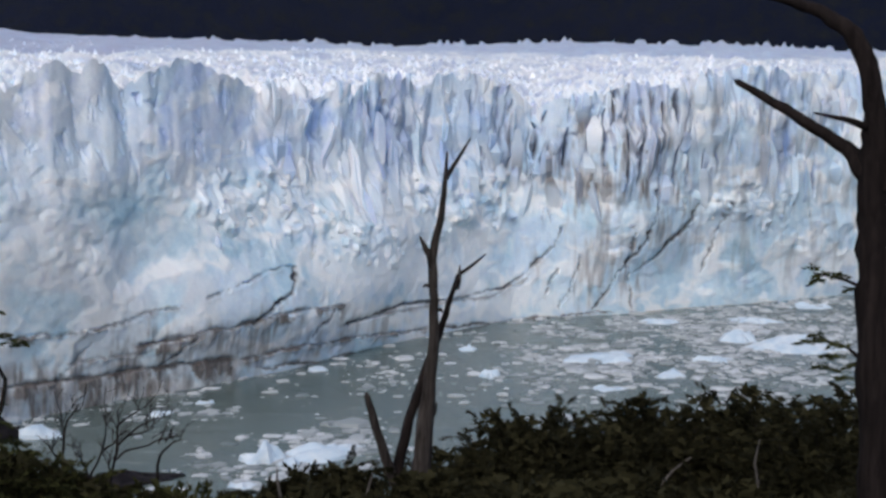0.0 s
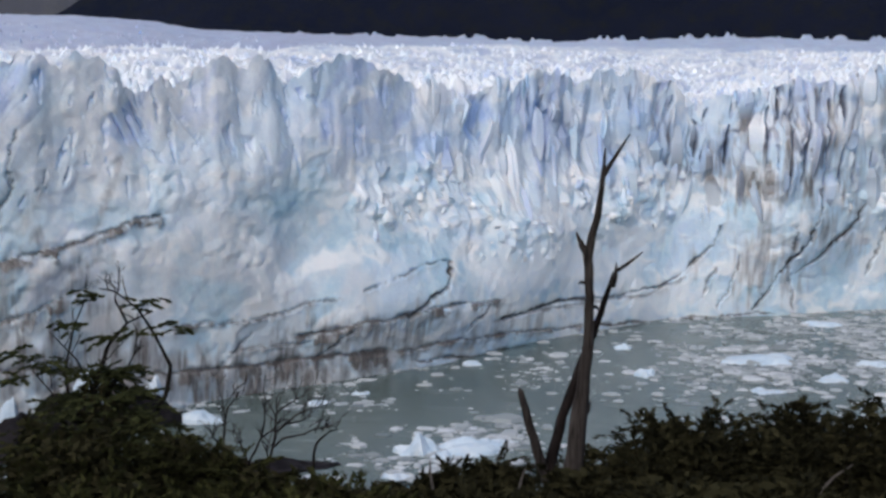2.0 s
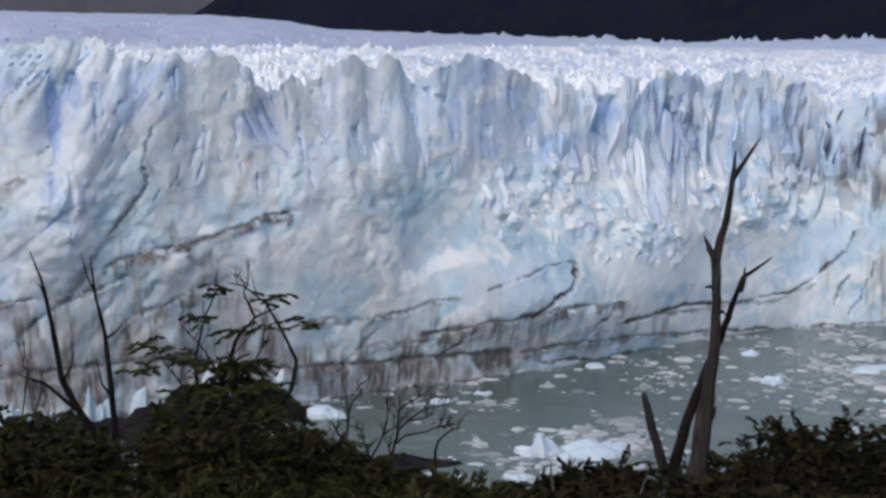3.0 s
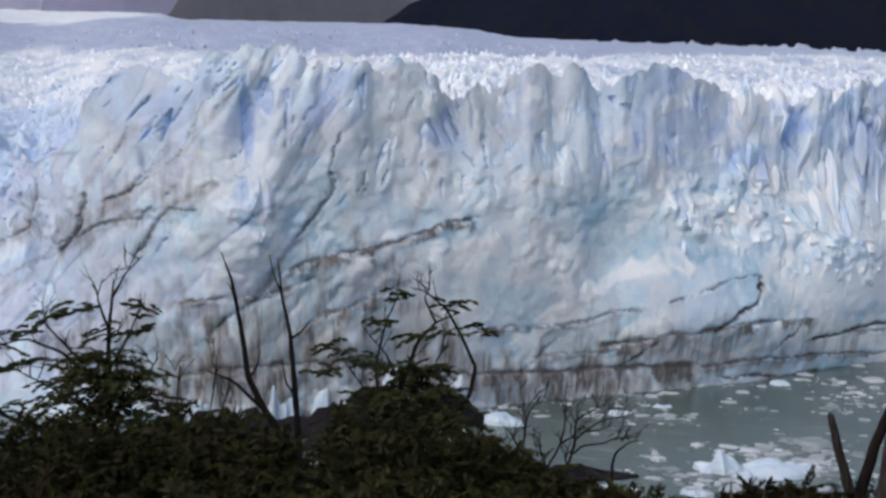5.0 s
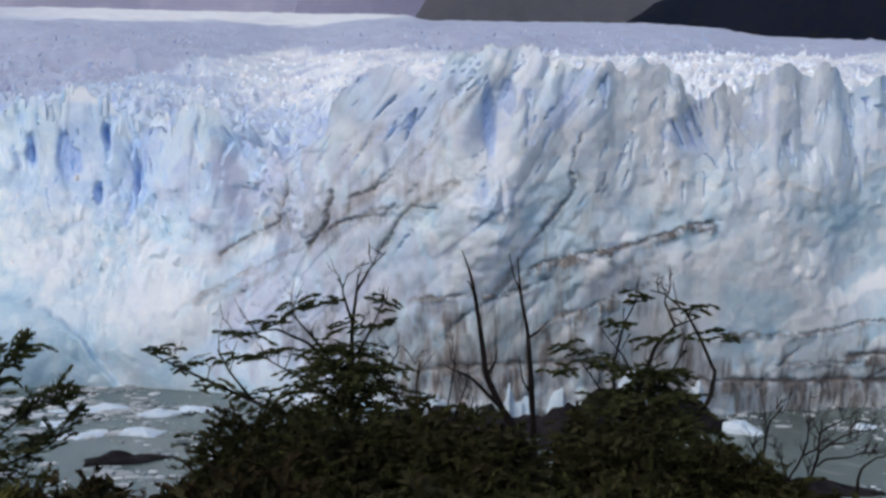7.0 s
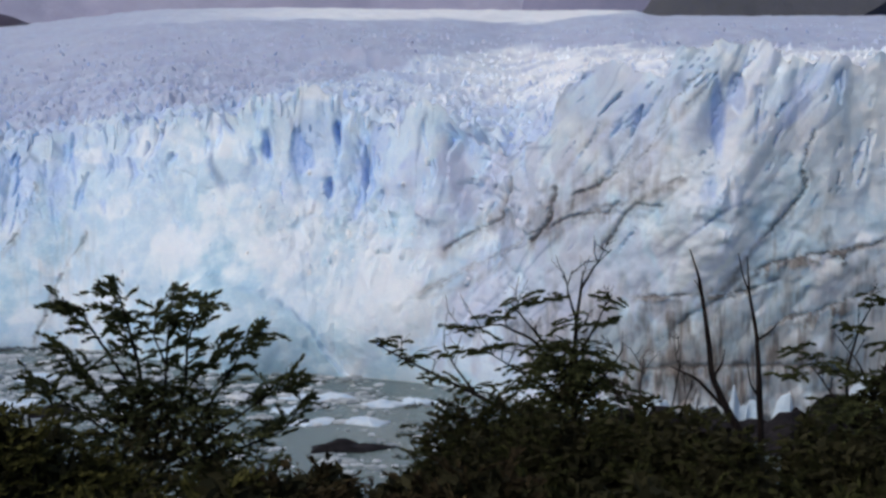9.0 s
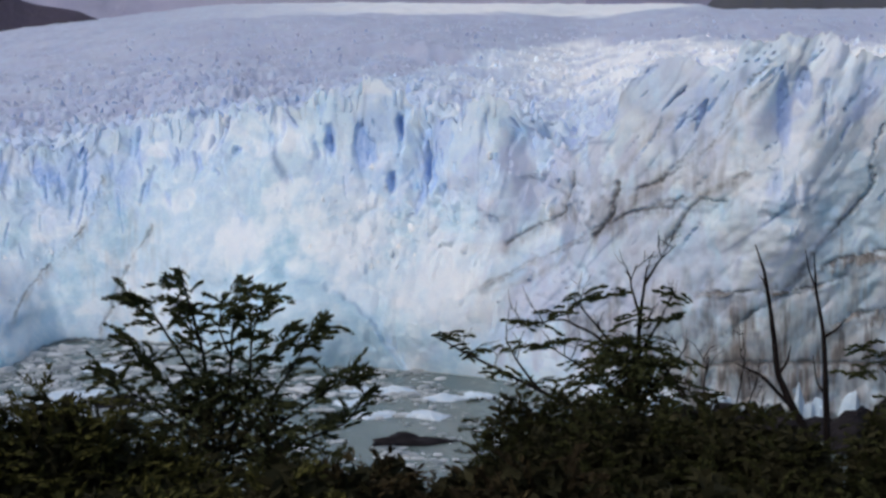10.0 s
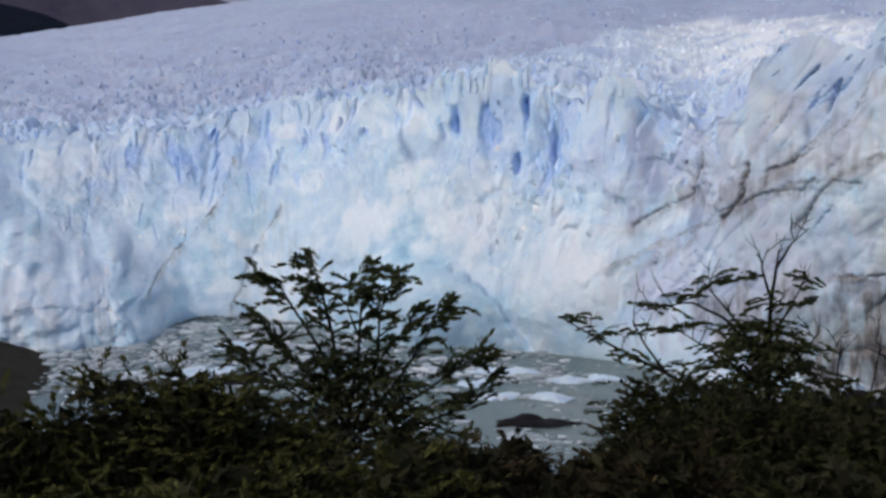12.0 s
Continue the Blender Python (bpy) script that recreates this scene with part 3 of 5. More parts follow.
def patch_mask(az, el, patches, seed, inner=0.35, outer=1.25):
    total = np.zeros(az.shape)
    ragged = 0.55 * fbm(az * 2.0, el * 0.8, 4, seed)
    for a, e, ra, re, strength in patches:
        total = np.maximum(total, strength * (1 - smooth(inner, outer, np.hypot((az - a) / ra, (el - e) / re) + ragged)))
    return total


def ridged(u, v, seed):
    return 1 - np.abs(vnoise(u, v, seed))


def set_layers(ob, **layers):
    for name, values in layers.items():
        layer = ob.data.attributes.new(name, "FLOAT", "POINT")
        layer.data.foreach_set("value", np.clip(values, 0, 1).astype(np.float32).ravel())


def prisms(name, mids, across, outward, wide, thick, scale, tones, label, seed):
    """Angular splinters of ice, flat on all sides. mids: the middle line of each, level by level; scale: width at each level."""
    rng = np.random.default_rng(seed)
    n, levels = mids.shape[:2]
    turn = np.sort(rng.uniform(0, 2 * math.pi, (n, 6)) * 0.45 + np.linspace(0, 2 * math.pi, 6, endpoint=False) * 1.0, 1)
    reach = rng.uniform(0.75, 1.2, (n, 6))
    u = (np.cos(turn) * reach)[:, None] * (wide[:, None] * scale)[..., None] * rng.uniform(0.85, 1.15, (n, levels, 6))
    v = (np.sin(turn) * reach)[:, None] * (thick[:, None] * scale)[..., None] * rng.uniform(0.9, 1.1, (n, levels, 6))
    flat = np.concatenate([across, np.zeros((n, 1))], 1)[:, None, None]
    proud = np.concatenate([outward, np.zeros((n, 1))], 1)[:, None, None]
    pts = mids[:, :, None] + u[..., None] * flat + v[..., None] * proud
    pts[..., 2] += rng.normal(0, 0.12, (n, levels, 6)) * wide[:, None, None]
    k = np.arange(6)
    sides = np.concatenate([np.stack([q * 6 + k, q * 6 + (k + 1) % 6, q * 6 + 6 + (k + 1) % 6, q * 6 + 6 + k], -1) for q in range(levels - 1)])
    e = (levels - 1) * 6
    tops = np.array([(e, e + 1, e + 2, e + 3), (e, e + 3, e + 4, e + 5)])
    faces = (np.arange(n)[:, None, None] * levels * 6 + np.concatenate([sides, tops])[None]).reshape(-1, 4)
    ob = raw(name, pts.reshape(-1, 3), faces, ICE)
    set_layers(ob, **{key: np.repeat(np.clip(value, 0, 1)[..., None], 6, -1) for key, value in tones.items()})
    return tagged(ob, label, "glacier ice", kind="stuff")


def splinters(az, x, y, Z, nx, ny, slant, layers, heap, step):
    """Fins along the crest, slabs that split off the upper face, and broken blocks on the ledges."""
    rng = np.random.default_rng(77)
    na, nf = Z.shape
    drop = (Z[0, -1] - Z[0, 0]) / nf
    for kind, count in (("fin", 240), ("slab", 170), ("block", 480)):
        if kind == "block":
            weight = (heap * np.where((az < 20) | (az > 40), 1, 0.12)[:, None] + 0.02 * (az[:, None] > 40)).ravel()
            pick = rng.choice(na * nf, count, p=weight / weight.sum())
            i, j = pick // nf, np.clip(pick % nf, 12, nf - 20)
            wide, tall = 0.25 + 0.9 * rng.random(count) ** 2.2, rng.uniform(0.7, 1.5, count)
            tall = tall * wide * 1.6
        else:
            i = np.searchsorted(az, rng.uniform(-19, 7.5, count)) if kind == "slab" else np.searchsorted(az, rng.uniform(-19, 64, count))
            i = i[(az[i] < 7.5) | (az[i] > 40)]
            count = len(i)
            wide = (0.7 + 1.3 * rng.random(count) ** 1.2) if kind == "slab" else 0.35 + 1.3 * rng.random(count) ** 1.6
            tall = wide * rng.uniform(3.5, 8.0, count)
            j = np.full(count, nf - 1) if kind == "fin" else (nf * rng.uniform(0.62, 0.95, count)).astype(int)
        far = az[i] > 40
        wide, tall = wide * np.where(far, 0.55, 1), tall * np.where(far, 0.6, 1)
        levels = np.array([0, 0.3, 0.68, 0.88, 1.0])
        over = rng.uniform(-0.8, 1.0, count) * (kind == "fin")
        jl = np.clip(j[:, None] - ((1 - levels) * tall[:, None] / drop), 3, nf - 1).astype(int)
        tilt = slant[i, np.minimum(j, nf - 1)] + rng.normal(0, 0.10, count)
        il = np.clip(i[:, None] + (tilt[:, None] * (1 - levels) * tall[:, None] / step), 0, na - 1).astype(int)
        mids = np.stack([x[il, jl], y[il, jl], Z[il, jl]], -1)
        if kind == "fin":
            mids[..., 2] += (over[:, None] + 0.5) * levels
        proud = np.array([-0.85, -0.35, -0.08, -0.1, -0.35]) if kind != "block" else np.array([-0.5, 0.1, 0.2, 0.15, 0.0])
        thick = wide * rng.uniform(0.5, 0.9, count)
        yaw = rng.normal(0, 0.5, count)
        ox, oy = nx[i], ny[i]
        out = np.stack([ox * np.cos(yaw) - oy * np.sin(yaw), ox * np.sin(yaw) + oy * np.cos(yaw)], -1)
        side = np.stack([-out[:, 1], out[:, 0]], -1)
        mids[..., :2] += (thick[:, None] * proud)[..., None] * np.stack([ox, oy], -1)[:, None]
        scale = np.array([0.5, 0.95, 1.0, 0.62, 0.14]) * rng.uniform(0.85, 1.15, (count, 5))
        if kind == "block":
            scale = np.array([0.7, 1.0, 0.95, 0.75, 0.35]) * rng.uniform(0.8, 1.2, (count, 5))
        own = rng.random((6, count, 1))
        tones = {key: value[il, jl] for key, value in layers.items()}
        tones["lilac"] = tones["lilac"] * 0.7 + 0.75 * smooth(0.55, 1.0, own[0]) * (kind != "block")
        tones["grey"] = tones["grey"] + 0.4 * (own[1] - 0.6)
        tones["white_lit"] = tones["white_lit"] * 0.6 + (0.8 if kind == "block" else 0.45) * smooth(0.5, 1.0, own[2])
        tones["tint"] = tones["tint"] * 0.8 + 0.6 * smooth(0.7, 1.0, own[3])
        tones["blue"] = tones["blue"] * 0.5 + 0.35 * smooth(0.85, 1.0, own[4])
        tones["deep"], tones["dirt_shade"] = tones["deep"] * 0.6, tones["dirt_shade"] * 0.9
        prisms({"fin": "ice_fins", "slab": "ice_slabs", "block": "ice_blocks"}[kind], mids, side, out, wide, thick, scale, tones,
               {"fin": "pointed blue-white ice fins along the broken crest", "slab": "flat pale blue ice slabs splitting off the cliff",
                "block": "tumbled white ice blocks on ledges of the cliff"}[kind], 5 + count)


def seracs(az, x, y, Z, away, tones):
    """Small jagged towers all over the surface behind the crest."""
    rng = np.random.default_rng(78)
    n = 9000
    weight = (np.exp(-away[0] / 170) * np.gradient(away[0])) * (away[0] > 2) * (away[0] < 420)
    k = rng.choice(len(weight), n, p=weight / weight.sum())
    i = rng.integers(0, len(az), n)
    tall, wide = 0.5 + 1.6 * rng.random(n) ** 2, 0.4 + 0.9 * rng.random(n)
    levels = np.array([0, 0.5, 1.0])
    lean = rng.normal(0, 0.35, (n, 1, 2))
    mids = np.repeat(np.stack([x[i, k], y[i, k], Z[i, k] - 0.5], -1)[:, None], 3, 1)
    mids[..., 2] += (tall + 0.5)[:, None] * levels
    mids[..., :2] += lean * (levels * tall[:, None])[..., None]
    a = np.radians(az[i]) + rng.normal(0, 0.6, n)
    side, out = np.stack([np.cos(a), np.sin(a)], -1), np.stack([np.sin(a), -np.cos(a)], -1)
    own = rng.random((3, n, 1))
    layers = {key: np.repeat(value[i, k][:, None], 3, 1) for key, value in tones.items()}
    layers["white_lit"] = layers["white_lit"] * 0.8 + 0.7 * smooth(0.55, 1.0, own[0])
    layers["lilac"] = layers["lilac"] * 0.7 + 0.6 * smooth(0.6, 1.0, own[1])
    layers["grey"] = layers["grey"] + 0.5 * (own[2] - 0.5)
    prisms("ice_towers", mids, side, out, wide, wide * 0.8, np.array([1.1, 0.75, 0.15]) * rng.uniform(0.8, 1.2, (n, 3)), layers, "small jagged white ice towers on the glacier surface", 9)


def build_glacier():
    az, s = front_line(0.225)
    d, lean = along(FRONT, az), along(LEAN, az)
    hc = EYE_Z + (d + lean) * np.tan(np.radians(along(CREST, az, 5)))
    fx, fy = at(az, d)
    wide = np.hanning(61) / np.hanning(61).sum()
    soft = [np.convolve(np.pad(q, 30, "edge"), wide, "valid") for q in (np.gradient(fx), np.gradient(fy))]
    nx, ny = soft[1], -soft[0]
    size = np.hypot(nx, ny)
    nx, ny = nx / size, ny / size
    flip = np.sign(-(nx * fx + ny * fy))
    nx, ny = nx * flip, ny * flip                      # points out of the ice, over the lake
    # broken crest: pointed fins of differing height and lean
    fin = facets(s / 7.5 + 0.35 * fbm(s / 20, s * 0, 2, 3), s * 0 + 0.5, 11, 1.0, 0.5, 0.5, 0.0)
    spike = facets(s / 2.7 + 0.2 * fbm(s / 9, s * 0, 2, 4), s * 0 + 0.5, 13, 1.2, 0.6, 0.8, 0.0)
    tall = 0.9 - 0.35 * smooth(29, 32.5, az) + 0.15 * smooth(38, 44, az) - 0.45 * smooth(0, -4, az)
    top = hc + tall * (5.5 * (fin[0] - 0.25) + 2.0 * (spike[0] - 0.25) + 1.1 * smooth(0.75, 1, spike[2])) + (0.4 + 0.5 * smooth(18, 24, az)) * fbm(s / 1.5, s * 0, 3, 5)
    nf = 225
    v = np.linspace(-0.04, 1, nf)
    V, S = np.meshgrid(v, s)
    AZ = np.repeat(az[:, None], nf, 1)
    Z = V * hc[:, None] + (top - hc)[:, None] * smooth(0.62, 1.0, V)
    VS = Z / hc[:, None]
    back = lean[:, None] * np.clip(VS, 0, 1.2) ** 1.3
    EL = np.degrees(np.arctan2(Z - EYE_Z, d[:, None] + back))
    grit_shadow, wash = strata_shadow_mask(AZ, EL, STRATA_SHADOWS + STRATA_SHADOWS_LEFT)
    crack = np.maximum(np.minimum(1, 1.3 * crack_mask(AZ, EL, CRACKS)), 0.9 * crack_mask(AZ, EL, CRACKS_LEFT))
    hollow = 0.85 * patch_mask(AZ, EL, HOLLOWS, 60, 0.55, 1.15)
    blue, tint = np.maximum(hollow, patch_mask(AZ, EL, BLUE, 61)), patch_mask(AZ, EL, TINT, 62)
    drips = np.clip(0.35 + 0.7 * fbm(AZ * 3.0, EL * 0.6, 4, 68) + 0.5 * fbm(AZ * 9, EL * 1.0, 3, 85), 0, 1)
    stain = patch_mask(AZ, EL, STAIN, 69) * drips
    grime = smooth(-0.1, 0.8, fbm(S / 30, Z / 22, 4, 83)) * (0.08 + 0.12 * smooth(10, 16, AZ) * (1 - smooth(36, 42, AZ)))
    filth = patch_mask(AZ, EL, GRIME, 90, 0.5, 1.35)
    stain = np.maximum(np.maximum(stain, grime), filth * (0.62 + 0.38 * drips))
    stain = np.maximum(stain, 1.3 * crack_mask(AZ, EL, SMEARS) * (0.6 + 0.4 * drips))
    slit, flank = slit_mask(az, EL, s, along(CREST, az))
    upper = smooth(0.46, 0.74, VS + 0.13 * fbm(S / 18, Z / 18, 3, 8) - 0.08 * smooth(7, 12, AZ) * (1 - smooth(36, 44, AZ)) - 0.05 * smooth(20, 30, AZ) * (1 - smooth(36, 44, AZ)))
    slant = 0.7 * smooth(17, 31, AZ) * (1 - smooth(35, 43, AZ))
    SS = S + slant * (Z - 28)
    warp = fbm(SS / 9, Z / 16, 3, 2)
    # columns that meet in sharp creases, split again into narrow pillars
    p1 = facets(SS / 7.5 + 0.16 * warp, Z / 30 + 0.2 * fbm(S / 10, Z / 20, 2, 4), 21, 1.0, 0.8, 1.1, 0.3)
    p2 = facets(SS / 2.6 + 0.14 * fbm(S / 6, Z / 14, 3, 6), Z / 17 + 0.15 * warp, 22, 1.0, 0.7, 1.0, 0.4)
    p3 = facets(SS / 7.5 + 0.35 * fbm(S / 6, Z / 6, 2, 9), Z / 7.0 + 0.35 * warp, 23, 0.9, 0.6, 0.9, 0.9)
    p4 = facets(S / 1.25 + 0.2 * warp, Z / 1.15 + 0.2 * fbm(S / 3, Z / 3, 2, 47), 24, 1.0, 0.8, 0.8, 0.8)
    p5 = facets(S / 3.3 + 0.4 * fbm(S / 5, Z / 5, 2, 44), Z / 2.7 + 0.4 * fbm(S / 4, Z / 4, 2, 43), 25, 1.0, 0.8, 0.9, 0.9)
    calm = (1 - 0.35 * smooth(8, 14, AZ) * (1 - smooth(38, 42, AZ))) * (0.12 + 0.88 * smooth(-0.4, 0.5, fbm(S / 14, Z / 17, 3, 50)))
    out = 2.6 * fbm(S / 45, Z / 40, 2, 40)
    for a0, z0, ra, rz, push in BULGES:
        out += push * np.exp(-(((AZ - a0) / ra) ** 2) - ((Z - z0) / rz) ** 2)
    out += calm * upper * (2.6 * p1[0] + (0.9 - 0.6 * smooth(7, 3, AZ)) * p2[0]) + 0.55 * upper * fbm(SS / 5, Z / 26, 2, 49)
    # every fin of the crest is a buttress that dies away downward
    out += smooth(0.60, 0.95, VS) * (1.6 * (fin[0] - 0.25))[:, None]
    # leaning slabs in the headland
    lean6 = smooth(0.1, 0.5, slant)
    p6 = facets((S + 0.95 * (Z - 28)) / 5.5 + 0.3 * warp, (Z - 0.5 * S) / 19, 26, 1.0, 0.8, 1.1, 0.4)
    p7 = facets((S + 0.75 * (Z - 28)) / 2.1 + 0.3 * fbm(S / 7, Z / 7, 3, 51), (Z - 0.4 * S) / 9, 28, 1.0, 0.8, 1.0, 0.5)
    out += lean6 * (0.5 * p6[0] + 0.4 * p7[0])
    # narrow flutes side by side where the face stands steepest
    c7 = facets(S / 6.0 + 0.25 * fbm(S / 8, Z / 14, 3, 96), Z / 30 + 0.3 * fbm(S / 9, Z / 9, 2, 97), 27, 1.0, 0.7, 0.9, 0.3)
    fluted = smooth(7, 2, AZ) * smooth(0.5, 0.68, VS + 0.10 * fbm(S / 9, Z / 9, 3, 98))
    out += fluted * 1.5 * c7[0]
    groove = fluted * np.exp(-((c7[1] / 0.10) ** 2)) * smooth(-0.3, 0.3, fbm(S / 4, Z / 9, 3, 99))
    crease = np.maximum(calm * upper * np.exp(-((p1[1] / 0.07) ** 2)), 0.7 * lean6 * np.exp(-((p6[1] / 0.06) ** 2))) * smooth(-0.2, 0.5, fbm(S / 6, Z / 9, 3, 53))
    # the dome at the foot, with a clear edge
    dome = smooth(-0.04, 0.14, along(DOME, AZ, 3) - EL + 0.10 * fbm(AZ * 3, EL * 3, 3, 54))
    out += 2.2 * dome
    # a low lobe of ice by the bank
    lobe = smooth(59.4, 62.4, AZ + 0.5 * fbm(Z / 6, Z * 0, 2, 87)) * (1 - smooth(7, 17, Z + 3 * fbm(S / 9, Z / 9, 3, 89)))
    rubble = smooth(0.05, 0.6, fbm(S / 20, Z / 14, 3, 44)) * (1 - upper)
    heap = patch_mask(AZ, EL, HEAPS, 82)
    rubble = np.maximum(rubble * 0.3, 1.0 * heap)
    rubble = np.maximum(rubble, np.maximum(0.22 * smooth(39, 44, AZ), 1.6 * lobe))
    rubble = np.maximum(rubble, 0.6 * smooth(46, 52, AZ) * smooth(0.45, 0.7, VS))
    rubble = rubble * (1 - 0.75 * smooth(0.78, 0.92, V) * smooth(38, 42, AZ))
    out += (1 - 0.55 * upper) * (1 - 0.5 * dome) * 0.4 * p3[0]
    out += rubble * (1.3 * p5[0] + 0.45 * p4[0] + 1.0 * fbm(S / 5.5, Z / 4.5, 4, 48)) + (1 - rubble) * (0.08 * p5[0] + 0.06 * p4[0] + 0.10 * fbm(S / 5, Z / 5, 4, 42))
    out += 0.07 * fbm(S / 1.3, Z / 1.5, 3, 45)
    # kinds of ice in the face: bubbly white, grey with dust, clear lilac, dense teal, each in ragged patches; lilac
    # also carries the painted shade of the flanks
    wu, wv = S + 2.5 * fbm(S / 9, Z / 9, 3, 100), Z + 2.0 * fbm(S / 9, Z / 9, 3, 103)
    middle = smooth(9, 15, AZ) * (1 - smooth(36, 42, AZ))
    grey = smooth(-0.25, 0.60, fbm(wu / 20, wv / 17, 4, 105) + 0.30 * middle - 0.15)
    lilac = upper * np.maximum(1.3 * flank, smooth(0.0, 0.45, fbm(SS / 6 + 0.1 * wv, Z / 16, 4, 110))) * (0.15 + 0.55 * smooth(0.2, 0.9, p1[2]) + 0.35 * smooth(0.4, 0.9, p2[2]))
    teal = 0.75 * smooth(-0.15, 0.65, fbm(wu / 11, wv / 8, 4, 115)) * (1 - 0.75 * upper)
    white = np.maximum(0.75 * smooth(0.0, 0.75, fbm(wu / 7, wv / 5, 5, 120)), 0.9 * heap * smooth(-0.5, 0.5, fbm(wu / 3, wv / 2.4, 3, 124)))
    teal = np.maximum(teal, smooth(40, 46, AZ) * (0.50 + 0.50 * smooth(-0.3, 0.5, fbm(wu / 8, wv / 6, 4, 128))) * (1 - 0.5 * upper))
    teal = np.maximum(teal, 0.75 * heap * smooth(0.05, -0.5, fbm(wu / 3, wv / 2.4, 3, 124)))
    lilac = np.maximum(lilac, 0.5 * smooth(40, 46, AZ) * upper * smooth(-0.3, 0.4, fbm(wu / 5, wv / 5, 4, 131)))
    white = np.maximum(white, patch_mask(AZ, EL, FRESH, 86))
    white = np.maximum(white, 0.7 * lobe * smooth(-0.4, 0.4, fbm(wu / 4, wv / 3, 4, 133)))
    # each broken face keeps its own tone
    grey = np.clip(grey + 0.5 * (p3[2] - 0.5) + 0.35 * lean6 * (p6[2] - 0.4), 0, 1)
    grey = grey * (1 - 0.45 * smooth(6, 0, AZ))
    teal = np.clip(teal + 0.45 * (p3[3] - 0.6) * (1 - upper) + 0.3 * (p5[2] - 0.6) * rubble, 0, 1)
    white = np.clip(white + 0.5 * (p5[3] - 0.55) * (0.3 + rubble) + 0.35 * (p4[2] - 0.6) * (0.2 + rubble) + 0.3 * (p2[3] - 0.55) * upper, 0, 1)
    lilac = np.clip(lilac + 0.4 * lean6 * smooth(0.6, 0.95, p7[2]), 0, 1)
    teal, white = np.maximum(teal, 0.95 * dome * (0.7 + 0.3 * p3[2])), white * (1 - 0.85 * dome)
    white *= 1 - 0.35 * smooth(18, 24, AZ)
    white *= 1 - 0.4 * smooth(29, 33, AZ) * (1 - smooth(41, 45, AZ))
    # the layers stand out over one another, the cracks and blue hollows are cut in
    out += -0.7 * flank * upper + 0.4 * wash - 0.5 * grit_shadow - 0.8 * crack - 0.25 * blue - 1.0 * hollow - 1.6 * slit + 0.2 * white - 0.15 * teal
    out *= 0.55 + 0.45 * smooth(-0.04, 0.25, V)
    out += 24 * lobe
    ux, uy = at(AZ, 1.0)
    x = fx[:, None] + ux * back + nx[:, None] * out
    y = fy[:, None] + uy * back + ny[:, None] * out
    front = raw("glacier_front", np.stack([x, y, Z], -1).reshape(-1, 3), grid_faces(len(az), nf), ICE, flat=False)
    dark_slits = smooth(-1, -3, AZ) * smooth(-13, -10, AZ)
    dark = np.maximum(np.maximum(np.maximum(grit_shadow, crack), 0.4 * filth * smooth(0.35, 0.9, drips)), 0.8 * dark_slits * np.maximum(slit ** 1.3, 0.6 * groove ** 2))
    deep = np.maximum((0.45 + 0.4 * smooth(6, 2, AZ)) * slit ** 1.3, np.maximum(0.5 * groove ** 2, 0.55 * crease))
    halo = (0.45 + 0.25 * smooth(20, 28, AZ)) * drips ** 0.5 * crack_mask(AZ + 0.05, EL + 0.14, [(3.5 * w, k, p) for w, k, p in CRACKS + CRACKS_LEFT])
    rust = 0.55 * flank * smooth(0, -3, AZ) * smooth(-15, -10, AZ) * smooth(-0.2, 0.4, fbm(AZ * 0.9, EL * 0.4, 3, 126))
    kinds = dict(dirt_shade=dark, deep=deep, wash=np.maximum(np.maximum(wash, stain), np.maximum(halo, rust)), blue=np.maximum(blue, np.minimum(1, 0.6 * slit + 0.35 * groove + 0.4 * crease + 0.45 * flank * (0.35 + 0.65 * smooth(36, 42, AZ)))), tint=np.maximum(tint, teal),
                 dull_shade=patch_mask(AZ, EL, DULL, 88), white_lit=white, grey=0.85 * grey * (1 - 0.75 * smooth(40, 46, AZ)), lilac=lilac)
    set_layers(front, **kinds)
    splinters(az, x, y, Z, nx, ny, slant, kinds, heap, s[1] - s[0])
    tagged(front, "blue-white glacier front with cracked ice columns and brown sediment bands", "glacier", kind="structure")

    # the broken surface behind the crest, out to the far rim
    az, s, top, hc = az[::2], s[::2], top[::2], hc[::2]
    x0, y0 = x[::2, -1], y[::2, -1]
    r0 = (d + lean)[::2]
    gx, gy = at(az, r0)
    gx, gy = x0 - gx, y0 - gy
    nr = 230
    far = np.interp(az, [-30, -12, 5, 20, 30, 45, 58, 64, 82], [2300, 2500, 2900, 3500, 4000, 4200, 3900, 3200, 2900])
    w = 0.00018 * np.arange(nr) + (1 - 0.00018 * nr) * np.linspace(0, 1, nr) ** 3.2
    W, S = np.meshgrid(w, s)
    AZ = np.repeat(az[:, None], nr, 1)
    R = r0[:, None] + (far - r0)[:, None] * W
    zr = EYE_Z + far * np.tan(np.radians(along(RIM, az)))
    low = EYE_Z + r0 * np.tan(np.radians(along(HOLLOW, az)))
    base = low[:, None] + (zr - low)[:, None] * W ** 0.92
    rise = np.degrees(np.arctan2(base - EYE_Z, R)) - along(SHADELINE, AZ)
    x, y = at(AZ, R)
    away = R - r0[:, None]
    wx, wy = 5 * fbm(x / 24, y / 24, 3, 70), 5 * fbm(x / 24, y / 24, 3, 78)
    k1 = cells((x + wx) / 13, (y + wy) / 10, 71)
    fins = ridged((x + wx) / 7, (y + wy) / 4.5, 72) ** 1.6 * (0.4 + 0.6 * ridged((x - wy) / 15, (y + wx) / 12, 73))
    small = ridged(x / 3.1, y / 2.6, 79)
    grain = vnoise(x / 1.3, y / 2.2, 80) + 0.7 * vnoise(x / 0.8, y / 5.0, 82)
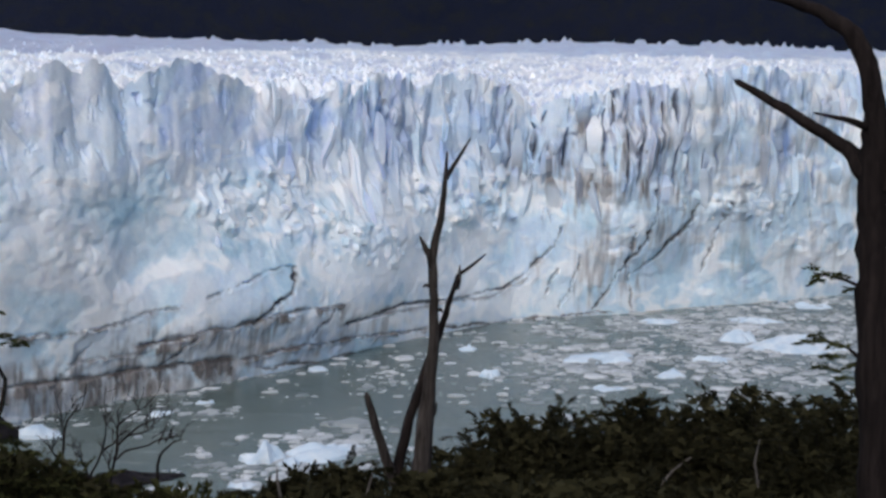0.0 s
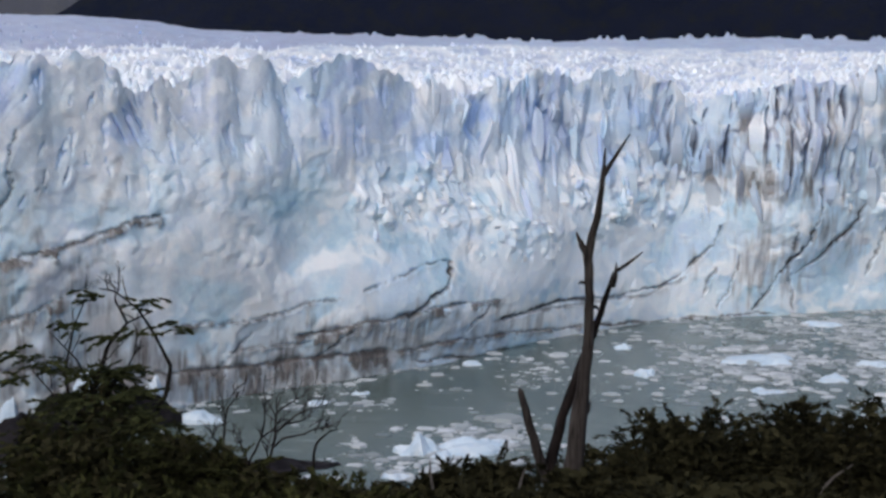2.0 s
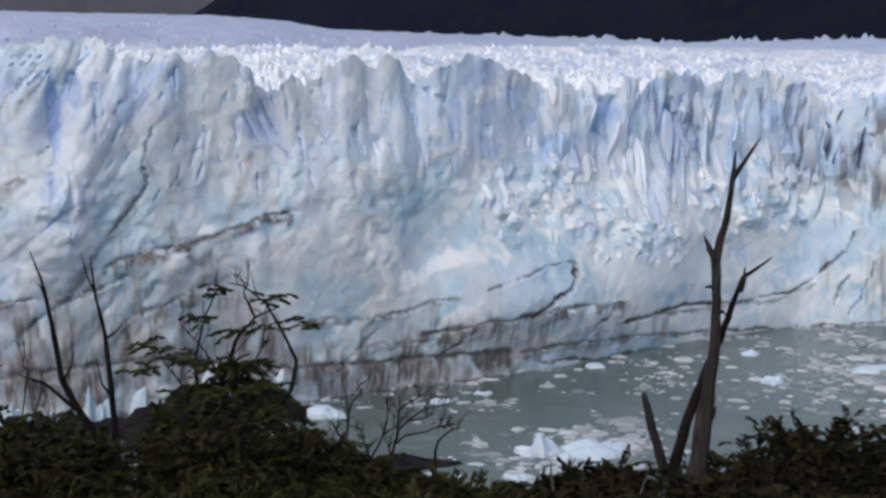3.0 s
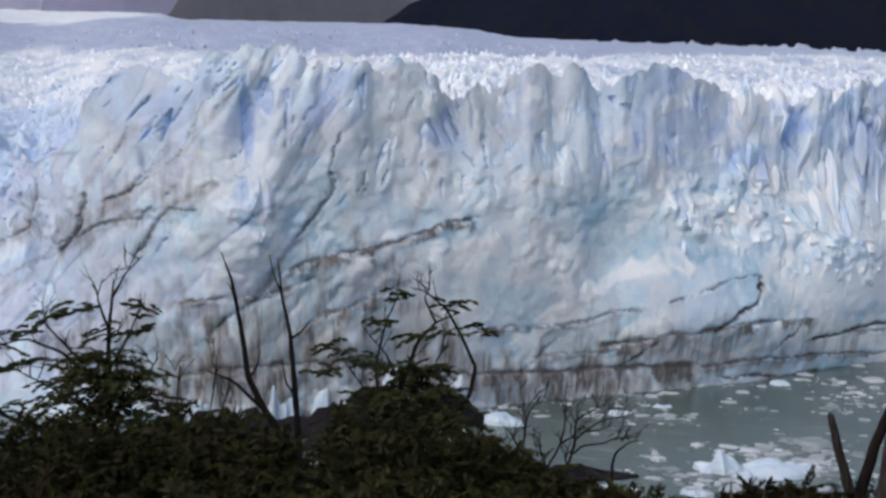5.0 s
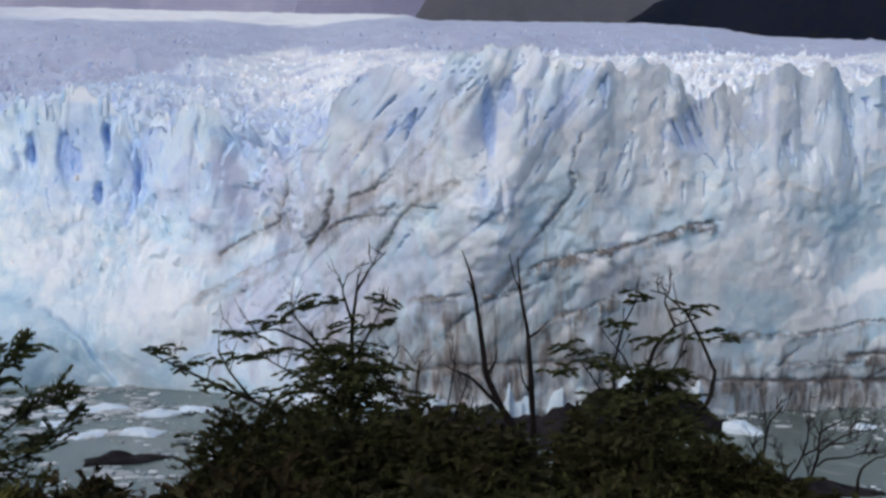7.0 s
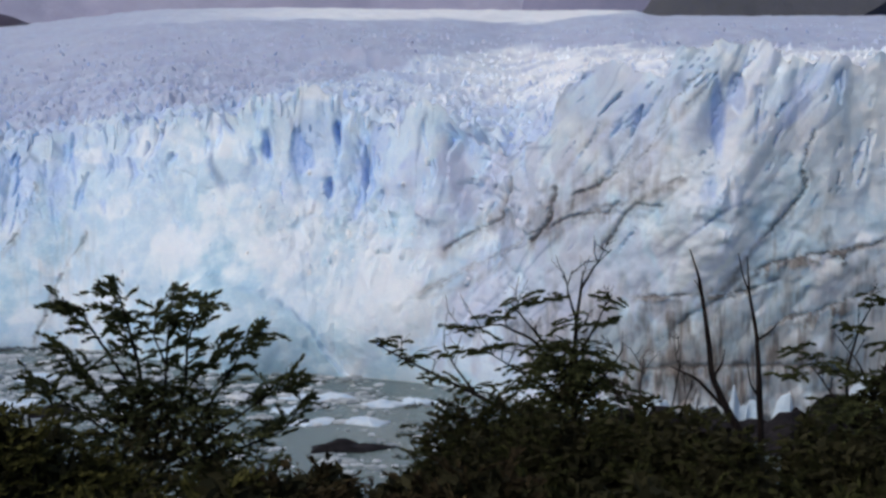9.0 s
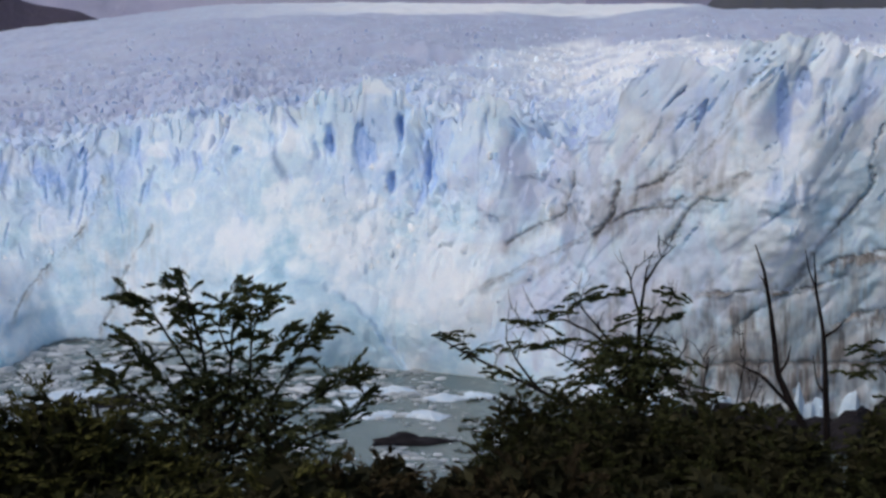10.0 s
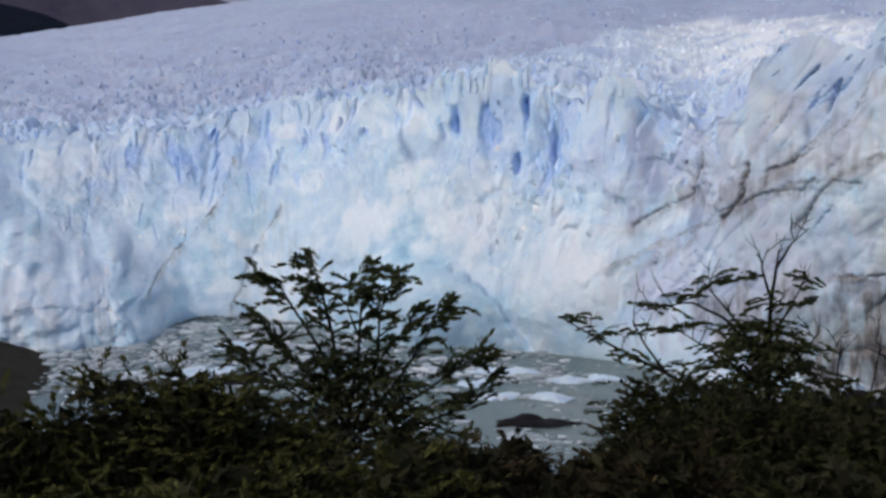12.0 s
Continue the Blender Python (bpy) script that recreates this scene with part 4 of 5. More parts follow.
    rough = (0.10 + 0.90 * np.exp(-away / np.interp(AZ, [-5, 10, 40], [380, 220, 260]))) * (0.75 + 0.25 * smooth(0, -8, AZ))
    Z = base + rough * (5.0 * (k1[2] - 0.5) * (0.75 - k1[0]) * 2 + 3.6 * (fins - 0.4) + (0.15 + np.exp(-away / 160)) * (2.2 * (small ** 2 - 0.4) + 1.5 * grain))
    Z += 3.5 * fbm(x / 60, y / 60, 3, 74) * smooth(30, 200, away)
    blend = smooth(0, 7, away)
    Z = Z * blend + (top[:, None] - 0.1 - away * 0.10) * (1 - blend)
    bumps = np.clip(0.25 + 0.8 * vnoise(az / 0.45, az * 0, 75) + 0.7 * vnoise(az / 0.16, az * 0, 81), 0, 1.3)
    Z[:, -4:] += (9.0 * bumps * (1 - smooth(18, 24, az)))[:, None]
    x, y = x + gx[:, None] * np.exp(-away / 14), y + gy[:, None] * np.exp(-away / 14)
    top_side = raw("glacier_surface", np.stack([x, y, Z], -1).reshape(-1, 3), grid_faces(len(az), nr), ICE, flat=False)
    sunlit_snow = smooth(1250, 1450, R + 120 * fbm(AZ / 3, AZ * 0, 2, 3)) * smooth(31, 33, AZ) * (1 - smooth(44, 56, AZ))
    speckle = fbm(x / 9, y / 9, 4, 76) * 0.6 + 1.3 * (small - 0.55) * np.exp(-away / 250) + 0.6 * (fins - 0.35) + 0.45 * grain
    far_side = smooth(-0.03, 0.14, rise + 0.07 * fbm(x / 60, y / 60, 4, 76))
    dull_shade = far_side * (0.40 + 0.28 * smooth(3, 14, AZ)) - 0.25 * speckle * far_side + 0.35 * (1 - far_side) * smooth(0.1, -0.5, speckle)
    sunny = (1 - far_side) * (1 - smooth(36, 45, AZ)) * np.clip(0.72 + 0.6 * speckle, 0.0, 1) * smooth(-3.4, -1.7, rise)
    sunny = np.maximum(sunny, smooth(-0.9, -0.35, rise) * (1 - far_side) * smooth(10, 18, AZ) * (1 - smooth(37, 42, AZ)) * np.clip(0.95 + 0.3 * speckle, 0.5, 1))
    zero = np.zeros(AZ.shape)
    kinds = dict(grey=0.4 * (1 - far_side) * smooth(-0.3, 0.5, speckle), lilac=0.6 * smooth(-0.3, 0.6, fbm(x / 11, y / 9, 4, 94)) * (1 - 0.7 * sunny), dirt_shade=zero, deep=0.35 * smooth(0.25, 0.02, fins) * np.exp(-away / 300),
                 wash=zero, tint=zero, white_lit=np.maximum(sunlit_snow, sunny), dull_shade=np.clip(dull_shade, 0, 0.75) * (1 - sunlit_snow),
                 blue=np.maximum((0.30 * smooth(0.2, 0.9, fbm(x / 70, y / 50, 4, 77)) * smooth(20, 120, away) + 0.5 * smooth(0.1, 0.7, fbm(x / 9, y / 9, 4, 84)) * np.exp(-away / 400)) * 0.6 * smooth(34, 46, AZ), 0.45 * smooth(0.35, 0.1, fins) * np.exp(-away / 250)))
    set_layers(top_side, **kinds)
    seracs(az, x, y, Z, away, kinds)
    tagged(top_side, "white crevassed glacier surface rising to the mountains", "glacier", kind="structure")


build_glacier()


# ---- water and ground ----
def build_water():
    rr = np.r_[0, 60, np.linspace(120, 420, 60), 700, 1500, 4800]
    aa = np.linspace(0, 2 * math.pi, 121)
    Rr, Aa = np.meshgrid(rr, aa)
    pts = np.stack([Rr * np.cos(Aa), Rr * np.sin(Aa), 0 * Rr], -1)
    ob = raw("water", pts.reshape(-1, 3), grid_faces(len(aa), len(rr)), WATER, flat=False)
    return tagged(ob, "milky grey-green lake water with floating ice", "water", kind="structure")


def ground_height(x, y):
    r = np.hypot(x, y)
    az = np.degrees(np.arctan2(-x, y))
    steep = np.tan(np.radians(21.0))
    z = EYE_Z - 1.9 - np.maximum(r - 2.5, 0) * steep
    z = z + 1.2 * fbm(x / 14, y / 14, 4, 90) * smooth(3, 20, r) + 0.25 * fbm(x / 2.5, y / 2.5, 3, 91) * smooth(2, 6, r)
    z = np.maximum(z, -6 + 0.5 * fbm(x / 30, y / 30, 2, 92))
    # behind the lookout the hill rises, and at the left the bank runs out to the ice
    behind = smooth(100, 150, np.abs(az - 24))
    z = z * (1 - behind) + behind * (EYE_Z - 1.9 + 0.15 * r)
    bank = 4.5 * smooth(64.6, 69.0, az) * (1 - smooth(110, 130, az)) * smooth(120, 200, r) - 0.6
    z = np.maximum(z, np.where(az > 60, bank + 0.8 * fbm(x / 10, y / 10, 3, 93) * smooth(64.6, 66, az), -9))
    return z


def build_ground():
    rr = np.r_[np.linspace(0, 60, 70), np.geomspace(61, 4900, 110)]
    aa = np.linspace(0, 2 * math.pi, 241)
    Rr, Aa = np.meshgrid(rr, aa)
    x, y = Rr * np.cos(Aa), Rr * np.sin(Aa)
    pts = np.stack([x, y, ground_height(x, y)], -1)
    ob = raw("ground", pts.reshape(-1, 3), grid_faces(len(aa), len(rr)), GROUND, flat=False)
    return tagged(ob, "dark scrub-covered hillside sloping down to the lake", "ground", kind="structure")


water, ground = build_water(), build_ground()


# ---- mountains behind ----
def mountain(name, az0, az1, r, edge, edge_z, slope, cap, material, label, seed):
    """A flank behind the ice at r metres: edge_z metres high at the azimuth edge, and rising from there by slope metres a degree."""
    n, k = 160, 40
    a = np.linspace(az0, az1, n)
    W, A = np.meshgrid(np.linspace(0, 1, k), a)
    crown = np.clip(edge_z + slope * (A - edge), 20, cap) + 0.09 * edge_z * fbm(A / 2.5, A * 0, 4, seed)
    x, y = at(A, r + W * 500)
    z = -20 + (crown + 20) * W ** 0.8 + 20 * W * (1 - W) * fbm(x / 120, y / 120, 5, seed)
    ob = raw(name, np.stack([x, y, z], -1).reshape(-1, 3), grid_faces(n, k), material, flat=False)
    return tagged(ob, label, "mountain", kind="structure")


DARKHILL = mountain_material("shaded_forest_slope", (0.006, 0.009, 0.021), (0.010, 0.013, 0.026), (0.013, 0.015, 0.018))
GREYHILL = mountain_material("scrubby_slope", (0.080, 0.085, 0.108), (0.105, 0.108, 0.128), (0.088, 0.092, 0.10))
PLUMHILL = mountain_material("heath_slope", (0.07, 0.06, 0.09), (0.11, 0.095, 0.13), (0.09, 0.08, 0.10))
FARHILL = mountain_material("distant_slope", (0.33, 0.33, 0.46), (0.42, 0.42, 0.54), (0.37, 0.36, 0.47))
mountain("backdrop_dark", -60, 27, 3000, 22.4, 190, -37, 700, DARKHILL, "dark forested mountain flank under cloud shade behind the glacier", 1)
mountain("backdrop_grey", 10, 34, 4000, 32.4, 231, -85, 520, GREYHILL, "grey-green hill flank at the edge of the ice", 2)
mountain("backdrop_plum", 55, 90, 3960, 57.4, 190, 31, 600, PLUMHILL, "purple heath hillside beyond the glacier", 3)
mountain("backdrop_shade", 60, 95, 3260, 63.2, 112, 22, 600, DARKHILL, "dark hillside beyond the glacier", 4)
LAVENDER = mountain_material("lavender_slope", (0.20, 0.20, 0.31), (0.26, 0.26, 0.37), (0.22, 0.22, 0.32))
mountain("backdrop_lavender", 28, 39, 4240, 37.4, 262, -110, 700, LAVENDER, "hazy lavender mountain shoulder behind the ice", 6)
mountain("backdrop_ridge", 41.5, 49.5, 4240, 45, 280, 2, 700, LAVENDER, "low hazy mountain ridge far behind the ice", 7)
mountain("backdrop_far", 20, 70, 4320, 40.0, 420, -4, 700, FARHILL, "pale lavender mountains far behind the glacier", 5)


# ---- wood and leaves ----
def tube(points, radii, sides=7, seed=0):
    """A tapered, slightly crooked limb through the points: vertices and faces."""
    p = np.array(points, float)
    k = np.linspace(0, len(p) - 1, max(5, (len(p) - 1) * 5))
    path = np.stack([np.interp(k, np.arange(len(p)), p[:, c]) for c in range(3)], -1)
    rad = np.interp(k, np.linspace(0, len(p) - 1, len(radii)), radii)
    rng = np.random.default_rng(seed)
    path[1:-1] += rng.normal(0, 1, (len(path) - 2, 3)) * rad[1:-1, None] * 0.07
    ahead = np.gradient(path, axis=0)
    ahead /= np.linalg.norm(ahead, axis=1)[:, None] + 1e-9
    side = np.cross(ahead, (0.31, 0.92, 0.23))
    side /= np.linalg.norm(side, axis=1)[:, None] + 1e-9
    up = np.cross(side, ahead)
    turn = np.linspace(0, 2 * math.pi, sides, endpoint=False)
    lump = 1 + 0.07 * rng.normal(0, 1, (len(path), sides)).clip(-1.5, 1.5)
    ring = path[:, None] + (rad[:, None] * lump)[..., None] * (np.cos(turn)[None, :, None] * side[:, None] + np.sin(turn)[None, :, None] * up[:, None])
    verts = np.concatenate([ring.reshape(-1, 3), path[-1:] + ahead[-1:] * rad[-1] * 1.5])
    i = np.arange(len(path) - 1)[:, None] * sides
    j = np.arange(sides)[None]
    quads = np.stack([i + j, i + (j + 1) % sides, i + sides + (j + 1) % sides, i + sides + j], -1).reshape(-1, 4)
    last, tip = (len(path) - 1) * sides, len(verts) - 1
    cap = np.stack([last + j[0], last + (j[0] + 1) % sides, np.full(sides, tip), np.full(sides, tip)], -1)
    return verts, np.concatenate([quads, cap])


def wood(name, limbs, material, parent, label="", seed=0, sides=7):
    """One mesh of one or more limbs: each is (points, radii)."""
    me, verts, faces, n = bpy.data.meshes.new(name), [], [], 0
    for i, (points, radii) in enumerate(limbs):
        v, f = tube(points, radii, sides, seed + i)
        verts.append(v)
        faces += [tuple(dict.fromkeys(q)) for q in (f + n).tolist()]
        n += len(v)
    me.from_pydata(np.concatenate(verts).tolist(), [], faces)
    me.polygons.foreach_set("use_smooth", np.ones(len(me.polygons), bool))
    me.materials.append(material)
    ob = new(name, me)
    ob.parent = parent
    if label:
        ob["label"] = label
    return ob


def leaves(name, sprays, material, parent, size=0.05, per=34, seed=0, label="", droop=0.25, wide=0.16):
    """Flat sprays of small leaves in two ranks along a twig: each spray is (root, direction, length)."""
    rng = np.random.default_rng(seed)
    root = np.array([s[0] for s in sprays], float)
    way = np.array([s[1] for s in sprays], float)
    way /= np.linalg.norm(way, axis=1)[:, None] + 1e-9
    length = np.array([s[2] for s in sprays], float)
    n = len(root)
    side = np.cross(way, (0, 0, 1.0))
    side /= np.linalg.norm(side, axis=1)[:, None] + 1e-9
    roll = rng.normal(0, 0.3, n)[:, None]
    up = np.cross(side, way)
    side = side * np.cos(roll) + up * np.sin(roll)
    t = rng.random((n, per)) ** 0.75
    b = rng.uniform(-1, 1, (n, per))
    spread = wide * np.sin(0.25 + np.clip(t, 0, 1) * 2.7) + 0.01
    mid = root[:, None] + length[:, None, None] * (t[..., None] * way[:, None] + (b * spread)[..., None] * side[:, None])
    mid[..., 2] += length[:, None] * (0.5 * droop * t * (1 - t) * 2 - 0.5 * droop * t * t)
    mid += rng.normal(0, 0.010, mid.shape)
    ax = way[:, None] * 1.0 + side[:, None] * np.sign(b)[..., None] * 0.5 + rng.normal(0, 0.14, mid.shape)
    ax /= np.linalg.norm(ax, axis=2)[..., None]
    flat = np.cross(ax, rng.normal(0, 0.9, mid.shape) + (0, 0, 1.0))
    flat /= np.linalg.norm(flat, axis=2)[..., None]
    big = size * rng.uniform(0.6, 1.35, (n, per, 1))
    quad = np.stack([mid - ax * big * 0.85, mid + flat * big * 0.30, mid + ax * big * 0.95, mid - flat * big * 0.30], 2)
    verts = quad.reshape(-1, 3)
    return raw(name, verts, np.arange(len(verts)).reshape(-1, 4), material, parent, label)


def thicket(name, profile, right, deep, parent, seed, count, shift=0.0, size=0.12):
    """Dark leaf-like scraps that fill the inside of a crown and stand for its shade. profile: heights above the foot
    and half-widths there.
    """
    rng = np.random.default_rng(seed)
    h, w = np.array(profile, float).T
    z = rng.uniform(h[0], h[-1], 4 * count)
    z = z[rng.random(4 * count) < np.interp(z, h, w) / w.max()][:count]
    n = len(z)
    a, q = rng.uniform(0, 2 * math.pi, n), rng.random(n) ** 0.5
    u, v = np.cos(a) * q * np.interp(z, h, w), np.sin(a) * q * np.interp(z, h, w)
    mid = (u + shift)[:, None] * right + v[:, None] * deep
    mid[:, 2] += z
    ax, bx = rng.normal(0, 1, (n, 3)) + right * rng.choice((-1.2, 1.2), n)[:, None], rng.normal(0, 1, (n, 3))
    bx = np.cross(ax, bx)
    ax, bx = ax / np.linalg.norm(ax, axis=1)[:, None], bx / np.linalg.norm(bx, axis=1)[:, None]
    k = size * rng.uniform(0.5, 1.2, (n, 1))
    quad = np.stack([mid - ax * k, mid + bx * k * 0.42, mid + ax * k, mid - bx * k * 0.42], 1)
    return raw(name, quad.reshape(-1, 3), np.arange(4 * n).reshape(-1, 4), INNER_SHADE, parent)


def stand(az, r):
    """Where a plant at that azimuth and distance stands on the ground, and its sideways direction."""
    x, y = at(az, r)
    z = float(ground_height(np.array([x]), np.array([y]))[0])
    a = radians(az)
    return Vector((float(x), float(y), z)), np.array((math.cos(a), math.sin(a), 0.0)), np.array((-math.sin(a), math.cos(a), 0.0))


def limb_in(base, right, deep, pairs, seed, wander=0.12):
    """Points of a limb, from pairs of metres sideways and metres above the lake, in the frame of a tree at base."""
    rng = np.random.default_rng(seed)
    drift = np.cumsum(rng.normal(0, wander, len(pairs)))
    drift -= drift[0]
    return [right * u + deep * w + np.array((0, 0, h - base.z)) for (u, h), w in zip(pairs, drift)]


def dead_tree(name, az, r, trunk, radii, branches, material, label, seed):
    """branches: (pairs, radii); all in metres sideways and metres above the lake."""
    base, right, deep = stand(az, r)
    tree = tagged(empty(name, base), label, "dead tree")
    foot = (trunk[0][0] - 0.04, base.z - 0.3)
    wood("trunk", [(limb_in(base, right, deep, [foot] + trunk, seed, 0.03), [radii[0] * 1.35] + radii)], material, tree, seed=seed, sides=10)
    for i, (pairs, rad, *own) in enumerate(branches):
        wood("branch", [(limb_in(base, right, deep, pairs, seed + 7 + i, 0.08), rad)], own[0] if own else material, tree, seed=seed + 20 + i, sides=8)
    return tree


def twiggy(start, way, length, radius, depth, rng, out, bend=0.5, tips=None):
    """A bare branch that forks; limbs are gathered in out."""
    steps = [np.array(start, float)]
    w = np.array(way, float) / np.linalg.norm(way)
    for _ in range(4):
        w = w + rng.normal(0, 0.16, 3) + np.array((0, 0, 0.05))
        w /= np.linalg.norm(w)
        steps.append(steps[-1] + w * length / 4)
    out.append((steps, [radius, radius * 0.85, radius * 0.62]))
    if depth == 0:
        if tips is not None:
            tips.append((steps[-1], w))
        return
    for _ in range(rng.integers(2, 4)):
        at_point = steps[rng.integers(2, 5)]
        turn = w + rng.normal(0, bend, 3)
        turn[2] = abs(turn[2]) * 0.8 + 0.1
        twiggy(at_point, turn, length * rng.uniform(0.5, 0.8), radius * 0.62, depth - 1, rng, out, bend, tips)


def bare_shrub(az, r, stems, seed, label):
    """stems: forked limbs, each in metres sideways and metres above the lake."""
    base, right, deep = stand(az, r)
    shrub = tagged(empty("bare_shrub", base), label, "shrub")
    rng = np.random.default_rng(seed)
    foot = np.mean([q[0][0] for q in stems])
    for k, pairs in enumerate(stems):
        if pairs[0][1] < 46.2:
            pairs = [(foot + 0.4 * (pairs[0][0] - foot), base.z - 0.1)] + pairs
        line = np.array(limb_in(base, right, deep, pairs, seed + k, 0.06))
        thick = 0.034 if k == 0 else 0.024
        limbs = [(list(line), [thick, thick * 0.85, thick * 0.6, 0.008])]
        q = np.linspace(0, 1, len(line))
        for _ in range(5):
            spot = np.array([np.interp(rng.uniform(0.55, 1), q, line[:, c]) for c in range(3)])
            twiggy(spot, line[-1] - line[-2] + right * rng.normal(0, 0.25) + np.array((0, 0, 0.25)), rng.uniform(0.2, 0.45), 0.010, 1, rng, limbs, 0.6)
        wood("stem", limbs, DARKWOOD, shrub, seed=seed + k, sides=5)
    return shrub


def shaped_beech(az, r, label, limbs, pads, body, seed, feather=False):
    """A beech with given limbs, in metres sideways and metres above the lake. pads: flat leaf layers (sideways, height, half-length);
    body: heights above the lake and half-widths of the thick foliage; feather: leafy sprays all along the limbs."""
    base, right, deep = stand(az, r)
    rng = np.random.default_rng(seed)
    up = np.array((0, 0, 1.0))
    tree = tagged(empty("beech_tree", base), label, "tree")
    sprays = []
    for k, pairs in enumerate(limbs):
        if k == 0:
            pairs = [(pairs[0][0], base.z - 0.2)] + pairs
        line = np.array(limb_in(base, right, deep, pairs, seed + k, 0.10 if k else 0.03))
        span = float(np.linalg.norm(line[-1] - line[0]))
        thick = (0.10 if k == 0 else 0.022 + 0.012 * span) * (0.75 if feather else 1)
        pieces = [(list(line), [thick, thick * 0.62, thick * 0.4, 0.010])]
        q = np.linspace(0, 1, len(line))
        if not feather:
            for _ in range(3):
                u = rng.uniform(0.45, 0.95)
                spot = np.array([np.interp(u, q, line[:, c]) for c in range(3)])
                twiggy(spot, right * rng.normal(0, 0.7) + deep * rng.normal(0, 0.4) + up, rng.uniform(0.25, 0.5), 0.012, 1, rng, pieces, 0.5)
        wood("limb" if k else "trunk", pieces, BARK, tree, seed=seed + 30 + k, sides=7)
        if feather:
            for _ in range(int(8 + span * 9)):
                u = 0.3 + 0.7 * rng.random() ** 0.7
                spot = np.array([np.interp(u, q, line[:, c]) for c in range(3)]) + right * rng.normal(0, 0.07) + deep * rng.normal(0, 0.15) + up * rng.normal(0, 0.05)
                outward = np.sign(line[-1] @ right) if rng.random() < 0.75 else rng.choice((-1, 1))
                fan = right * outward * rng.uniform(0.3, 1.1) + deep * rng.normal(0, 0.5) + up * rng.uniform(0.0, 0.9)
                sprays.append((spot, fan, rng.uniform(0.28, 0.60)))
            sprays.append((line[-1] - (line[-1] - line[-2]) * 0.2, line[-1] - line[-2], 0.32))
    for u, h, half in pads:
        mid = right * u + deep * rng.normal(0, 0.12) + up * (h - base.z)
        tilt = rng.normal(0.05, 0.22)
        for k in range(9):
            sign = 1 if k % 2 else -1
            way = right * sign + deep * rng.normal(0, 0.8) + up * (tilt * sign + rng.normal(0, 0.16))
            sprays.append((mid + rng.normal(0, 0.06, 3) + right * rng.normal(0, 0.25 * half), way, half * rng.uniform(0.6, 1.15)))
    # tiers of level sprays over the close inside of the crown; body: metres above the lake and half-widths
    hs, ws = np.array(body, float).T
    hs = hs - base.z
    size = np.interp(np.linspace(0, 1, 50), np.linspace(0, 1, len(hs)), ws).mean() * (hs[-1] - hs[0])
    for _ in range(int(85 * size)):
        h = 0.38 * round(rng.uniform(hs[0], hs[-1]) / 0.38) + rng.normal(0, 0.06)
        half = np.interp(h, hs, ws)
        u, w = rng.uniform(-1, 1), rng.uniform(-1.0, 0.5)
        spot = right * u * half * 0.9 + deep * w * half * 0.7 + up * h
        way = right * (1.1 * u + rng.normal(0, 0.45)) + deep * rng.normal(-0.2, 0.5) + up * rng.normal(0.08, 0.14)
        sprays.append((spot, way, rng.uniform(0.4, 0.8)))
    leaves("crown", sprays, LEAF, tree, 0.068, 34, seed, droop=0.3, wide=0.12)
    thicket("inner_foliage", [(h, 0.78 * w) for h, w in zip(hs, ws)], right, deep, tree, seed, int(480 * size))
    return tree


def shrub(az, r, top_z, width, seed, label, leaf, dense=1.0):
    """A thick evergreen bush: a broken dome with feathery sprays that stand out of it."""
    base, right, deep = stand(az, r)
    rng = np.random.default_rng(seed)
    height = top_z - base.z
    up = np.array((0, 0, 1.0))
    bush = tagged(empty("shrub", base), label, "shrub", group="shrubs on the hillside")
    sprays = []
    count = int(150 * dense * max(0.7, width / 2.2))
    peaks = [(rng.uniform(-0.75, 0.75), rng.uniform(0.88, 1.0), rng.uniform(0.30, 0.55)) for _ in range(3)] + [(rng.uniform(-0.3, 0.3), 1.0, 0.5)]
    for i in range(count):
        u, w = rng.uniform(-1.05, 1.05), rng.uniform(-0.95, 0.3)
        rim = max(h * (1 - 0.42 * min(1.6, abs(u - m) / k) ** 1.5) for m, h, k in peaks)
        shell = height * max(0.35, rim) * math.sqrt(max(0.15, 1 - 0.75 * w * w)) * (1 if rng.random() < 0.55 else rng.uniform(0.62, 1))
        spot = right * u * width * 0.5 + deep * w * width * 0.45 + up * (shell - 0.22)
        fan = right * (0.8 * u + rng.normal(0, 0.55)) + deep * rng.normal(-0.1, 0.35) + up * rng.uniform(0.0, 0.65)
        sprays.append((spot, fan, rng.uniform(0.32, 0.6)))
        if i % 16 == 0:
            root = right * u * width * 0.12 - up * 0.1
            tip = spot + fan * 0.2
            wood("stem", [([root, root + (tip - root) * 0.5 + rng.normal(0, 0.05, 3), tip], [0.03, 0.018, 0.006])], BARK, bush, seed=seed, sides=5)
    leaves("crown", sprays, leaf, bush, 0.054, 36, seed, wide=0.12)
    half = width * 0.5
    for k, (m, h, _) in enumerate(peaks):
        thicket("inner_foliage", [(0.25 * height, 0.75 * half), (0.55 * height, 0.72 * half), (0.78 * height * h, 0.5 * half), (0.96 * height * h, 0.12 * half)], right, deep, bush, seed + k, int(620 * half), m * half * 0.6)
    return bush


